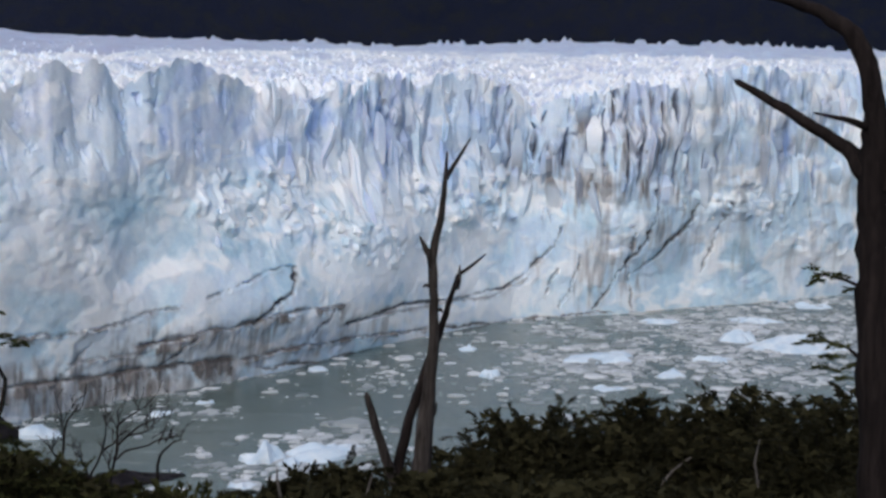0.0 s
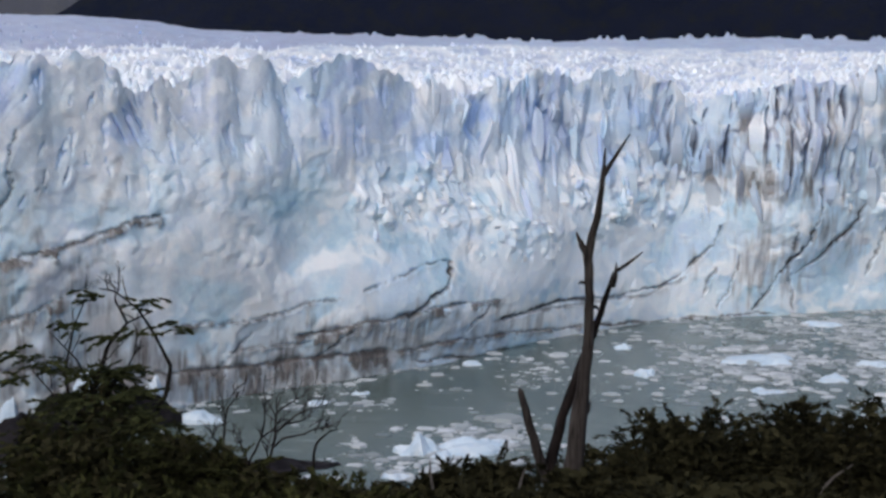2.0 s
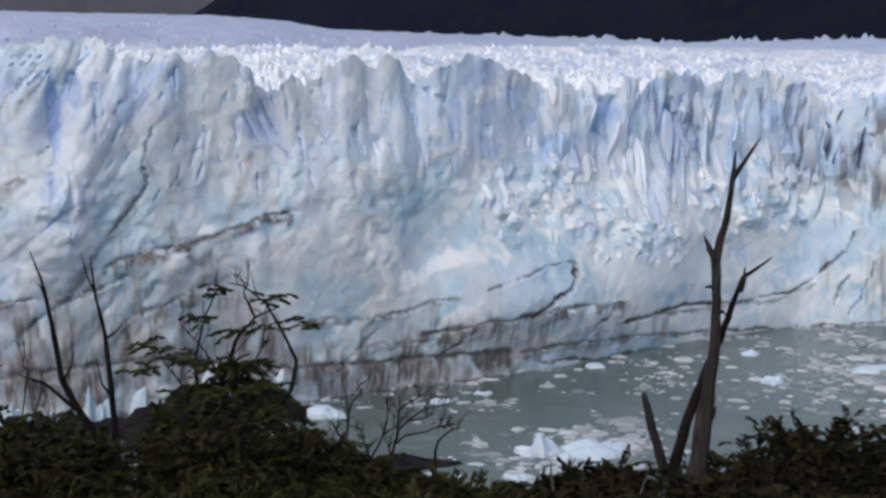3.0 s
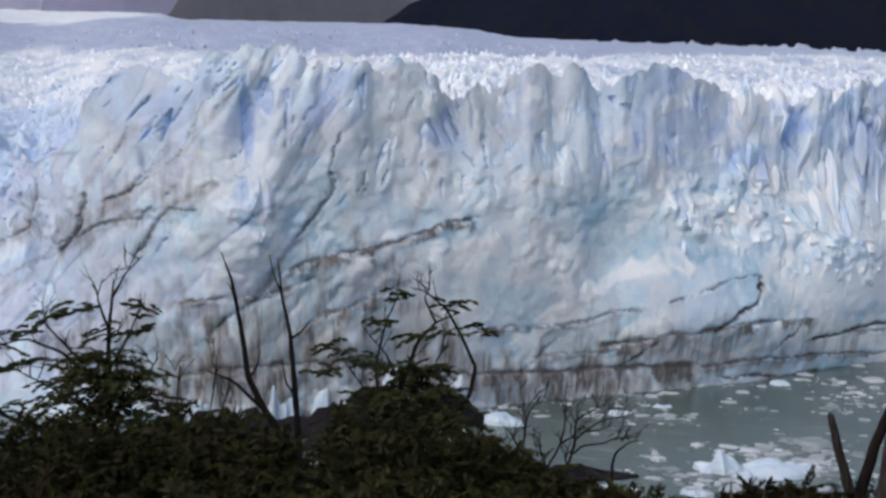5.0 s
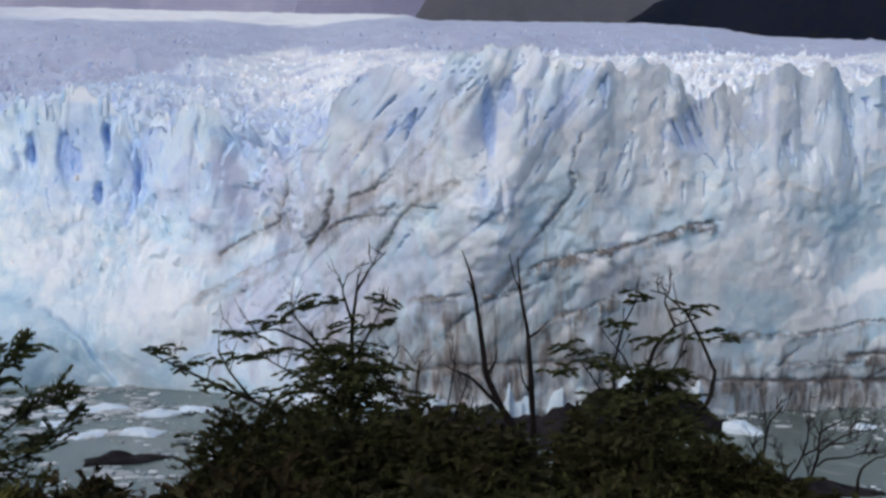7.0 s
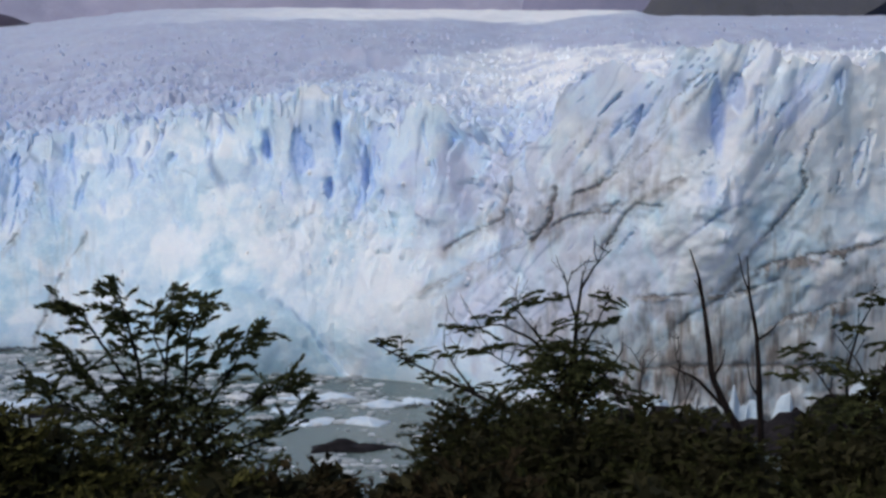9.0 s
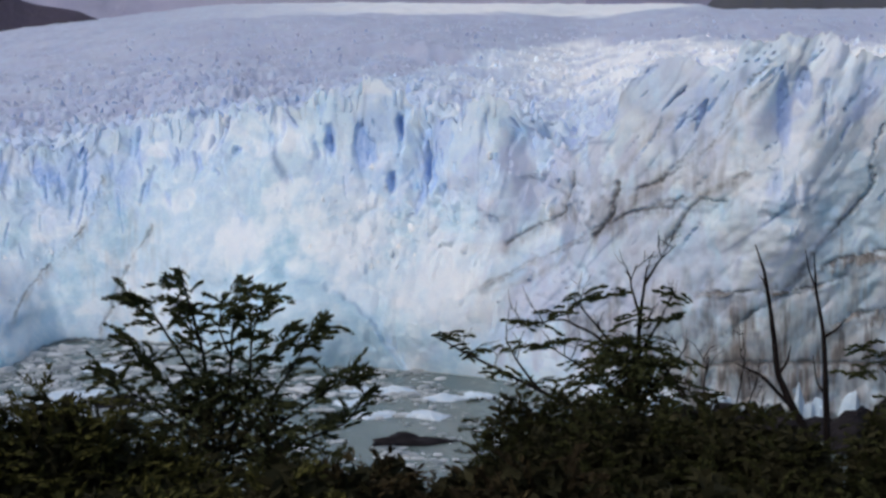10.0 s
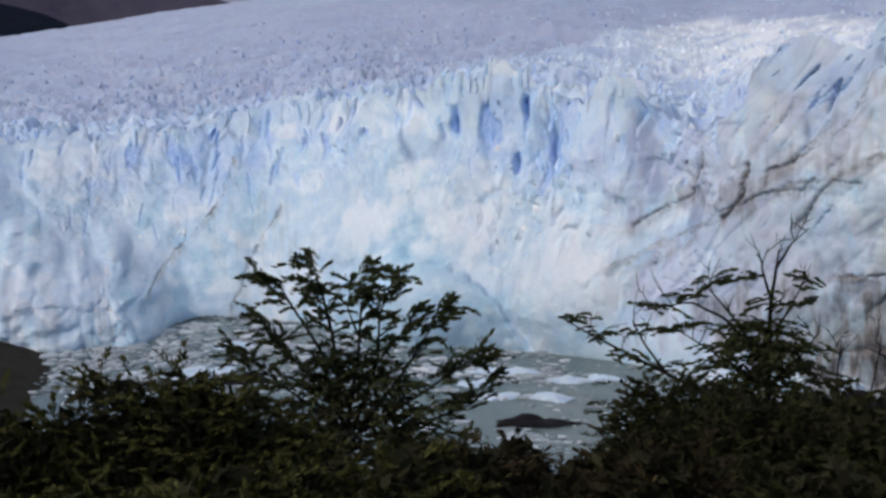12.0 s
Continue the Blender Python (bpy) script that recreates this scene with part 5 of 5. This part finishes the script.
# ---- the dead trees ----
dead_tree(
    "dead_tree", 1.0, 18.0,
    [(-0.06, 48.09), (0.08, 49.08), (0.21, 50.21), (0.22, 51.0), (0.19, 51.51), (0.32, 52.09), (0.38, 52.63), (0.40, 52.95)],
    [0.14, 0.125, 0.075, 0.062, 0.066, 0.046, 0.034, 0.013],
    [([(0.37, 52.55), (0.56, 52.87), (0.72, 53.13)], [0.035, 0.025, 0.008]),
     ([(0.20, 51.45), (0.10, 51.62), (0.03, 51.77)], [0.06, 0.045, 0.012]),
     ([(-0.36, 47.3), (-0.33, 48.4), (-0.15, 49.13), (0.13, 49.97), (0.35, 50.52), (0.47, 50.96), (0.56, 51.23), (0.74, 51.37), (0.93, 51.53)],
      [0.10, 0.085, 0.075, 0.06, 0.045, 0.036, 0.03, 0.022, 0.008], DARKWOOD),
     ([(0.53, 51.08), (0.56, 51.25), (0.57, 51.41)], [0.04, 0.03, 0.01]),
     ([(0.24, 50.75), (0.31, 50.80), (0.34, 50.76)], [0.03, 0.02, 0.008]), ([(0.18, 51.1), (0.10, 51.13), (0.07, 51.1)], [0.028, 0.02, 0.01]),
     ([(0.10, 49.2), (0.22, 49.32), (0.25, 49.42)], [0.05, 0.035, 0.012]),
     ([(-0.10, 47.1), (-0.22, 47.95), (-0.41, 48.52), (-0.58, 49.09), (-0.71, 49.63)], [0.09, 0.08, 0.075, 0.065, 0.045])],
    DEAD, "weathered grey dead tree with broken forked top on the slope", 3)
broken_trunk = dead_tree(
    "dead_tree", -18.0, 12.0,
    [(0.15, 50.25), (0.10, 51.18), (0.07, 52.08), (0.03, 52.68), (0.02, 53.17), (0.03, 53.6), (-0.05, 54.03), (-0.19, 54.32), (-0.45, 54.51), (-0.71, 54.60), (-1.05, 54.70)],
    [0.15, 0.145, 0.14, 0.135, 0.125, 0.10, 0.085, 0.08, 0.06, 0.045, 0.02],
    [([(0.02, 53.05), (-0.20, 53.33), (-0.49, 53.52), (-0.83, 53.72), (-1.18, 53.91)], [0.11, 0.07, 0.055, 0.045, 0.028]),
     ([(0.02, 53.50), (-0.21, 53.60), (-0.48, 53.65)], [0.04, 0.025, 0.01]),
     ([(0.10, 53.0), (0.30, 53.4), (0.42, 54.1), (0.50, 54.9)], [0.09, 0.07, 0.05, 0.03]),
     ([(0.03, 52.10), (-0.16, 52.20), (-0.45, 52.25)], [0.02, 0.014, 0.006]),
     ([(0.06, 51.40), (-0.14, 51.59), (-0.48, 51.65)], [0.02, 0.014, 0.006])],
    DARKWOOD, "dark dead tree with a bent crown and bare limbs", 5)
b0, right0, deep0 = stand(-18.0, 12.0)
rng0 = np.random.default_rng(4)
leaves("foliage", [(right0 * u + np.array((0, 0, h - b0.z)), -right0 + deep0 * rng0.normal(0, 0.5) + np.array((0, 0, rng0.normal(0, 0.2))), 0.16)
                   for u, h in [(-0.34, 52.18), (-0.4, 52.27), (-0.35, 51.7), (-0.42, 51.62), (-0.3, 51.42), (-0.2, 51.36), (-0.08, 51.3), (-0.12, 52.2), (-0.2, 52.22), (-0.3, 52.25), (-0.05, 52.12), (-0.1, 51.6), (-0.2, 51.62), (-0.3, 51.66), (-0.05, 51.45), (-0.15, 51.5), (-0.25, 51.5)]],
       LEAF, broken_trunk, 0.034, 40, 8, "small dark green leaf tufts")
dead_tree("dead_tree", 28.5, 24.0,
          [(0.90, 46.24), (0.72, 47.19), (0.29, 47.90), (0.01, 48.5), (-0.10, 49.33), (-0.22, 50.04), (-0.28, 50.35), (-0.45, 50.82)],
          [0.085, 0.08, 0.07, 0.058, 0.046, 0.034, 0.026, 0.010],
          [([(0.24, 47.95), (-0.27, 48.49), (-0.73, 48.68)], [0.04, 0.03, 0.012]),
           ([(0.02, 48.5), (0.18, 48.75), (0.22, 49.0)], [0.03, 0.02, 0.01]),
           ([(-0.22, 50.0), (-0.30, 50.2), (-0.36, 50.25)], [0.02, 0.014, 0.008])],
          DARKWOOD, "slender dead tree with a curved bare stem", 11)
dead_tree("dead_tree", 28.5, 24.6,
          [(0.97, 46.0), (0.92, 47.3), (0.85, 48.5), (0.78, 49.25), (0.63, 50.0), (0.58, 50.62)],
          [0.07, 0.065, 0.052, 0.038, 0.025, 0.010],
          [([(0.80, 49.1), (1.0, 49.22), (1.19, 49.42)], [0.028, 0.02, 0.008]),
           ([(0.66, 49.9), (0.50, 50.3), (0.42, 50.7)], [0.02, 0.014, 0.008]),
           ([(0.88, 48.0), (0.70, 48.3), (0.62, 48.8)], [0.025, 0.018, 0.008])],
          DARKWOOD, "thin upright dead tree with short broken twigs", 13)
bare_shrub(14.0, 26, [[(-1.12, 46.1), (-1.1, 46.53), (-1.06, 46.82), (-1.04, 47.17), (-1.1, 47.53)], [(-1.1, 46.53), (-1.24, 46.75), (-1.32, 46.92)],
                      [(-1.05, 47.05), (-0.99, 47.34), (-0.86, 47.5), (-0.78, 47.66)], [(-1.26, 46.05), (-1.3, 46.28), (-1.27, 46.46)]], 21, "slender leafless shrub with dark forked twigs")
bare_shrub(14.0, 25.7, [[(-0.59, 46.1), (-0.6, 46.33), (-0.72, 46.67), (-0.84, 47.0)], [(-0.58, 46.33), (-0.44, 46.57), (-0.32, 46.86), (-0.26, 47.15), (-0.25, 47.44), (-0.23, 47.67)],
                        [(-0.34, 46.8), (-0.18, 46.96), (-0.05, 46.99)]], 24, "leafless shrub forked low into two dark stems")
bare_shrub(14.0, 26.3, [[(-0.21, 46.12), (-0.14, 46.3), (-0.05, 46.65), (-0.05, 46.94), (-0.01, 47.17), (-0.02, 47.4), (0.07, 47.55)], [(-0.01, 47.15), (0.19, 47.3), (0.37, 47.4), (0.51, 47.49)],
                        [(-0.03, 46.74), (0.2, 46.95), (0.41, 47.11), (0.68, 47.22), (1.0, 47.27)], [(-0.08, 46.44), (0.1, 46.6), (0.54, 46.69), (0.7, 46.78), (1.02, 46.82)],
                        [(0.15, 46.92), (0.42, 46.94), (0.69, 47.05)], [(-0.21, 46.18), (-0.24, 46.41)]], 27, "leafless shrub with dark spreading twigs swept sideways")
bare_shrub(14.0, 26.6, [[(0.72, 46.15), (0.77, 46.39), (0.9, 46.52), (1.05, 46.64), (1.24, 46.69)]], 29, "small bare leaning shrub by the shore")
bare_shrub(30.6, 25, [[(-0.3, 45.9), (-0.26, 46.9), (-0.42, 47.9), (-0.36, 48.6)], [(0.0, 45.9), (0.1, 47.1), (0.28, 48.1), (0.34, 48.7)], [(0.08, 46.9), (0.4, 47.6), (0.62, 48.3)],
                      [(-0.28, 46.6), (-0.7, 47.3), (-0.86, 47.9)], [(0.3, 45.9), (0.62, 46.8), (0.95, 47.5)]], 33, "brown leafless shrub with thin upright twigs")


def dead_branch(az, r, pairs, radii, seed):
    base, right, deep = stand(az, r)
    ob = wood("dead_branch", [(limb_in(base, right, deep, [(pairs[0][0] - 0.1, base.z - 0.1)] + pairs, seed, 0.05), radii)], PALE, None, seed=seed, sides=6)
    ob.location = base
    return tagged(ob, "pale bare dead branch standing among the bushes", "dead branch", "dead branches among the bushes")


PALE = bark_material("bleached_wood", (0.07, 0.06, 0.055), (0.17, 0.155, 0.14))
dead_branch(-6, 16, [(0.9, 48.8), (1.17, 49.15), (1.38, 49.34)], [0.025, 0.022, 0.018, 0.007], 61)
dead_branch(-6, 16, [(2.19, 49.03), (2.14, 49.31), (2.19, 49.6)], [0.02, 0.017, 0.013, 0.006], 62)
dead_branch(4, 17, [(0.16, 48.29), (0.24, 48.64), (0.28, 48.77)], [0.025, 0.022, 0.016, 0.007], 63)
dead_branch(4, 17, [(-0.92, 48.33), (-0.97, 48.72), (-0.98, 48.89)], [0.03, 0.026, 0.020, 0.008], 64)

# ---- living trees ----
shaped_beech(
    21.4, 26, "open beech tree with flat leaf layers and bare curved limbs",
    [[(-0.31, 45.5), (-0.27, 47.15), (-0.18, 47.83), (0.12, 48.73), (0.5, 49.15), (0.95, 49.33)], [(-0.3, 47.0), (-0.65, 47.62), (-0.69, 48.31), (-0.49, 49.15), (-0.22, 49.73)],
     [(0.5, 46.6), (1.18, 47.67), (1.3, 48.24), (1.05, 48.82), (0.71, 49.45), (0.27, 49.8), (0.0, 49.86)], [(-0.18, 47.83), (-0.47, 48.52), (-0.84, 48.88)],
     [(0.5, 49.15), (0.27, 49.63), (0.38, 49.8)], [(-0.28, 46.92), (-0.87, 47.75), (-1.29, 48.33)], [(-0.1, 47.6), (0.46, 48.27), (0.69, 48.72)]],
    [(-0.22, 49.7, 0.25), (0.82, 49.57, 0.32), (1.37, 49.04, 0.32), (0.64, 49.0, 0.3), (-0.61, 49.21, 0.25), (-1.17, 48.49, 0.45), (0.03, 48.85, 0.25), (-1.6, 48.68, 0.3),
     (-0.86, 48.2, 0.4), (0.13, 48.28, 0.35), (-1.73, 48.13, 0.4), (-0.32, 47.72, 0.4), (0.68, 47.69, 0.4), (-0.9, 47.7, 0.5)],
    [(44.6, 1.9), (45.4, 2.2), (46.2, 2.0), (46.9, 1.4), (47.5, 0.9), (48.2, 0.3)], 31)
shaped_beech(
    34.6, 26, "dark green beech tree with layered drooping branches",
    [[(0.16, 45.34), (0.13, 46.77), (0.08, 48.16), (0.12, 49.07), (0.2, 49.75), (0.23, 50.09)], [(0.0, 47.7), (-0.4, 48.49), (-0.86, 49.05), (-1.2, 49.44)],
     [(-0.06, 47.92), (-0.74, 48.71), (-1.42, 49.04), (-2.32, 48.82)], [(0.16, 48.39), (0.48, 48.97), (0.74, 49.54)], [(0.12, 49.07), (-0.09, 49.75), (0.03, 50.11)],
     [(0.2, 49.75), (0.45, 50.21), (0.77, 50.55)], [(-0.05, 47.46), (-0.96, 48.01), (-1.69, 48.44)], [(0.18, 47.47), (0.72, 48.06), (1.04, 48.53)],
     [(-0.1, 46.3), (-0.37, 46.76), (-1.85, 47.53), (-3.0, 48.1), (-3.98, 48.66)], [(-1.85, 47.53), (-2.31, 48.11), (-2.55, 48.57)]],
    [(-2.04, 48.89, 0.5), (-1.48, 49.12, 0.35), (-0.92, 49.43, 0.4), (-0.42, 49.51, 0.35), (-1.24, 48.49, 0.45), (0.53, 49.08, 0.4), (0.74, 49.48, 0.35), (-0.08, 49.07, 0.4),
     (-1.86, 48.44, 0.3), (-0.73, 48.13, 0.45), (0.49, 48.4, 0.4), (-0.29, 48.6, 0.45), (0.94, 48.19, 0.45), (-1.18, 47.78, 0.5), (0.17, 47.7, 0.5), (1.06, 47.62, 0.5),
     (-3.69, 48.56, 0.3), (-3.23, 48.22, 0.35), (-2.43, 48.4, 0.3), (-2.66, 47.87, 0.35), (-1.86, 47.65, 0.4)],
    [(44.6, 3.0), (45.4, 3.3), (46.3, 2.9), (46.9, 1.8), (47.4, 1.0), (47.9, 0.5), (48.6, 0.15)], 35)
shaped_beech(
    52.6, 22, "bushy beech tree with many feathery rising branches",
    [[(-0.12, 46.74), (-0.18, 47.94), (-0.29, 49.1), (-0.45, 49.87), (-0.64, 50.54)], [(-0.1, 47.54), (0.12, 48.89), (0.18, 49.66), (0.29, 50.37)],
     [(0.0, 47.54), (0.44, 48.69), (0.5, 49.55), (0.75, 50.21)], [(0.09, 47.53), (0.86, 48.48), (1.34, 49.24), (1.63, 49.57)], [(-0.18, 47.74), (-0.81, 48.65), (-1.25, 49.15), (-1.55, 49.54)],
     [(-0.26, 48.52), (-0.87, 49.51), (-1.17, 50.04), (-1.44, 50.15)], [(0.18, 47.53), (1.23, 48.17), (1.81, 48.64), (2.24, 48.83)], [(-0.19, 47.55), (-1.0, 48.18), (-1.62, 48.69), (-1.97, 48.91)],
     [(0.11, 48.31), (0.78, 49.06), (1.06, 49.44)], [(0.27, 47.43), (1.32, 47.68), (2.09, 47.95), (2.38, 48.44)], [(0.17, 49.08), (-0.05, 49.67), (0.01, 50.04)]],
    [], [(45.6, 1.9), (46.4, 2.2), (47.2, 2.1), (47.9, 1.7), (48.4, 1.0), (48.8, 0.3)], 41, True)

# ---- bushes along the slope ----
BUSHES = [(-0.6, 21, -15.9, 1.8), (-2.5, 22, -14.1, 2.2), (-4.0, 21, -14.5, 2.0), (-5.4, 22, -13.9, 2.4), (-7.0, 21, -14.6, 2.2), (-8.5, 22, -13.4, 2.4), (-10.0, 22, -13.9, 2.2),
          (-11.6, 23, -13.3, 2.4), (-13.3, 22, -12.8, 2.6), (-15.3, 21, -13.4, 2.4), (-17.5, 20, -12.7, 2.4), (-20.5, 19, -12.8, 2.8), (4.3, 20, -16.4, 1.4), (6.6, 19, -16.9, 1.4), (9.0, 18, -17.6, 1.4), (12.6, 19, -17.2, 1.6), (14.6, 20, -16.7, 1.6),
          (16.6, 22, -15.7, 1.9), (19.0, 22, -15.2, 2.2), (22.4, 22, -14.3, 2.4), (24.6, 23, -13.9, 2.2), (27.4, 21, -14.7, 2.2), (29.8, 22, -13.9, 2.4), (31.8, 23, -13.5, 2.4), (35.0, 22, -14.4, 2.6), (37.3, 24, -13.7, 2.0), (39.4, 24, -13.7, 1.8),
          (38.2, 22, -15.2, 2.4), (40.2, 22, -16.2, 1.8), (50.0, 19, -16.2, 2.2), (53.5, 18, -16.4, 2.4), (56.4, 17, -15.4, 1.8), (58.2, 17, -14.2, 2.0), (60.4, 17, -13.0, 2.2), (63.4, 17, -12.9, 2.2), (65.6, 17, -14.4, 1.8), (68.5, 17, -14.0, 2.4)]
for i, (az, r, el, width) in enumerate(BUSHES):
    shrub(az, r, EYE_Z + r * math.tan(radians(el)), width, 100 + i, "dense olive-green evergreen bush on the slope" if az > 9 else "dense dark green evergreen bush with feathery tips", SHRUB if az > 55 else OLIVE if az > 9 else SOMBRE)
for i in range(34):
    az, r = -21 + 2.75 * i, 13.5 + 1.6 * math.sin(i * 1.9)
    brown = 38 < az < 50
    el = (-16.8 if brown else -17.2) - (0.6 if 2 < az < 18 or 25 < az < 30 else 0.0) + 0.3 * math.sin(i * 2.7) - 0.05 * max(0, az - 50)
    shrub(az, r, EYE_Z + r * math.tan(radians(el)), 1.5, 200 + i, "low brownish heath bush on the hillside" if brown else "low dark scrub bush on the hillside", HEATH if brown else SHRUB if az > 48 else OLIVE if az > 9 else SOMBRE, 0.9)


# ---- rocks and ice on the water ----
def lump(name, x, y, length, width, height, turn, seed, material, sharp=0.35, n=26, k=9):
    """A low broken block: an uneven outline that rises in facets, closed below the waterline."""
    rng = np.random.default_rng(seed)
    t = np.linspace(0, 2 * math.pi, n, endpoint=False)
    outline = 1 + sharp * vnoise(np.cos(t) * 1.7 + seed, np.sin(t) * 1.7, seed) + 0.05 * rng.normal(0, 1, n)
    levels = [(1.0, -0.25), (1.03, 0.02), (0.97, 0.35), (0.72, 0.75), (0.4, 0.9), (0.12, 1.0)]
    verts = []
    for reach, up in levels:
        for a, o in zip(t, outline):
            px, py = math.cos(a) * reach * o, math.sin(a) * reach * o
            rise = 0.55 + 0.75 * float(vnoise(np.array([px * 1.6 + seed]), np.array([py * 1.6]), seed + 2)[0])
            verts.append((px * length / 2, py * width / 2, height * up * (max(0.15, rise) if up > 0.1 else 1.0)))
    faces = [(a * n + b, a * n + (b + 1) % n, (a + 1) * n + (b + 1) % n, (a + 1) * n + b) for a in range(len(levels) - 1) for b in range(n)]
    me = bpy.data.meshes.new(name)
    me.from_pydata(verts, [], faces + [tuple(range((len(levels) - 1) * n, len(levels) * n)), tuple(range(n - 1, -1, -1))])
    me.materials.append(material)
    ob = new(name, me)
    ob.matrix_world = pose(x, y, 0, 0, 0, turn)
    return ob


def boulder(az, r, length, width, height, seed, label):
    x, y = at(az, r)
    return tagged(lump("rock", float(x), float(y), length, width, height, az + 4, seed, ROCK, 0.45), label, "rock")


boulder(44.5, 186, 11.5, 5, 1.5, 3, "dark wet rock low in the lake water")
boulder(14.0, 177, 17, 6, 2.0, 4, "dark rock spit at the lake shore")
boulder(17.5, 172, 17, 8, 2.6, 14, "dark rock ledge at the lake shore")
boulder(20.4, 204, 16, 7, 5.6, 15, "dark rock ledge at the foot of the ice")
boulder(23.4, 201, 18, 9, 6.2, 5, "dark brown rock bank at the foot of the ice")
boulder(26.4, 198, 17, 10, 5.0, 16, "dark brown rock bank at the foot of the ice")
boulder(29.2, 197, 15, 10, 4.4, 6, "black wet rocks at the foot of the ice")
boulder(32.0, 199, 12, 7, 3.8, 7, "dark rocks below the glacier front")
boulder(24.8, 191, 9, 5, 3.0, 17, "dark broken boulder on the lake shore")
boulder(56.8, 214, 9, 5, 1.4, 8, "dark rock shelf at the lake edge")

FLOES = [(-6.9, 249, 13.5, 8, 1.6), (-12.8, 270, 7.9, 6, 2.0), (-11.8, 251, 7.3, 5, 1.2), (-15.5, 265, 16.6, 8, 2.4), (-15.9, 314, 10.5, 6, 1.6),
         (7.8, 183, 5.7, 4, 2.4), (5.6, 184, 9.2, 6, 1.8), (-2.2, 233, 3.4, 3, 1.8), (-10.1, 236, 4.9, 4, 1.2), (17.4, 206, 5.2, 3, 1.2),
         (-1.2, 256, 3.2, 3, 1.0), (-9.6, 288, 8.8, 4, 0.9), (-7.4, 225, 4.7, 4, 0.9), (8.8, 172, 3.6, 3, 0.7), (5.5, 240, 4.1, 3, 0.8)]
FLOES_LEFT = [(17.4, 204, 7.0, 4, 2.6), (19.2, 205, 6.5, 4, 6.5), (10.4, 218, 2.7, 2, 1.0), (-13.4, 292, 11.2, 5, 1.2), (12.3, 212, 3.5, 3, 0.9), (45.8, 201, 7.5, 4.5, 0.8), (43.4, 200, 6.7, 4.5, 0.9),
              (46.9, 209, 6.1, 4, 0.9), (42.7, 211, 7.0, 4, 0.9), (45.7, 217, 10.9, 5, 1.0), (59.0, 222, 11.3, 8, 0.7), (57.5, 240, 9.2, 6, 0.7), (41.2, 213, 5.3, 4, 0.8),
              (6.6, 180, 4.0, 3, 1.2), (4.4, 187, 5.0, 4, 1.0)]
for i, (az, r, length, width, height) in enumerate(FLOES + FLOES_LEFT):
    x, y = at(az, r)
    ob = lump("iceberg", float(x), float(y), length, width, height, az + 12 * math.sin(i * 2.3), 40 + i, BERG, 0.4)
    tagged(ob, "large flat white iceberg floating on the lake" if length > 8 else "small white ice floe floating on the lake", "iceberg", "ice floes on the lake")

for i, (az, r, length, width, height) in enumerate([(25.1, 204, 4.5, 3.5, 6.5), (26.7, 203, 3.2, 3, 7.0), (27.4, 203, 2.6, 3, 5.5), (22.0, 205, 6, 3, 7.0), (30.6, 203, 4, 3, 5.0)]):
    x, y = at(az, r)
    tagged(lump("ice_block", float(x), float(y), length, width, height, az, 90 + i, BERG, 0.5), "broken white ice block fallen at the foot of the glacier", "ice block", "fallen ice blocks")


def brash():
    """Thousands of small broken pieces, thick off the front and in the bay."""
    rng = np.random.default_rng(9)
    spots = [(-12, 285, 6, 45, 3.2), (-15, 264, 5, 15, 2.2), (-9, 245, 5, 20, 1.4), (6, 186, 2.8, 11, 2.6), (10, 222, 5, 14, 0.45), (3, 240, 5, 20, 0.35),
             (59.5, 242, 4.0, 26, 5.0), (46, 224, 6, 16, 0.9), (44, 180, 5, 10, 0.4), (52, 240, 5, 18, 0.8)]
    n = 170000
    az, r = rng.uniform(-22, 66, n), rng.uniform(155, 345, n)
    edge = along(FRONT, az) + 1.0 - r
    dens = 0.05 + 0.05 * smooth(0, -8, az) + 0.8 * np.exp(-np.abs(edge) / 6.0)
    for a, q, ra, rq, k in spots:
        dens = np.maximum(dens, k * np.exp(-(((az - a) / ra) ** 2) - ((r - q) / rq) ** 2))
    clump = 0.5 + 0.9 * fbm(az / 1.6, r / 7.0, 4, 33)
    keep = (edge > 0) & (rng.random(n) < 0.8 * dens * np.clip(clump, 0.02, 1.5))
    az, r = az[keep], r[keep]
    n = len(az)
    x, y = at(az, r)
    size = 0.16 + 1.0 * rng.random(n) ** 3.5 + 1.3 * rng.random(n) ** 22
    tall = size * rng.uniform(0.10, 0.35, n)
    turn = rng.uniform(0, 6.28, n)[:, None] + np.linspace(0, 2 * math.pi, 6, endpoint=False)[None]
    rad = size[:, None] * rng.uniform(0.55, 1.15, (n, 6))
    stretch = rng.uniform(0.9, 1.7, n)[:, None]
    ca, sa = np.cos(np.radians(az))[:, None], np.sin(np.radians(az))[:, None]
    u, w = rad * np.cos(turn) * stretch, rad * np.sin(turn)
    px, py = x[:, None] + u * ca - w * sa, y[:, None] + u * sa + w * ca
    low = np.stack([px, py, np.full(px.shape, -0.08)], -1)
    high = np.stack([x[:, None] + (px - x[:, None]) * 0.8, y[:, None] + (py - y[:, None]) * 0.8, tall[:, None] * rng.uniform(0.6, 1.2, (n, 6))], -1)
    verts = np.concatenate([low, high], 1).reshape(-1, 3)
    j = np.arange(6)
    sides = np.stack([j, (j + 1) % 6, 6 + (j + 1) % 6, 6 + j], -1)
    tops = np.array([(6, 7, 8, 9), (6, 9, 10, 11)])
    faces = (np.arange(n)[:, None, None] * 12 + np.concatenate([sides, tops])[None]).reshape(-1, 4)
    ob = raw("brash_ice", verts, faces, BRASH)
    return tagged(ob, "small broken pieces of grey-white ice drifting on the lake", "brash ice", kind="stuff")


brash()
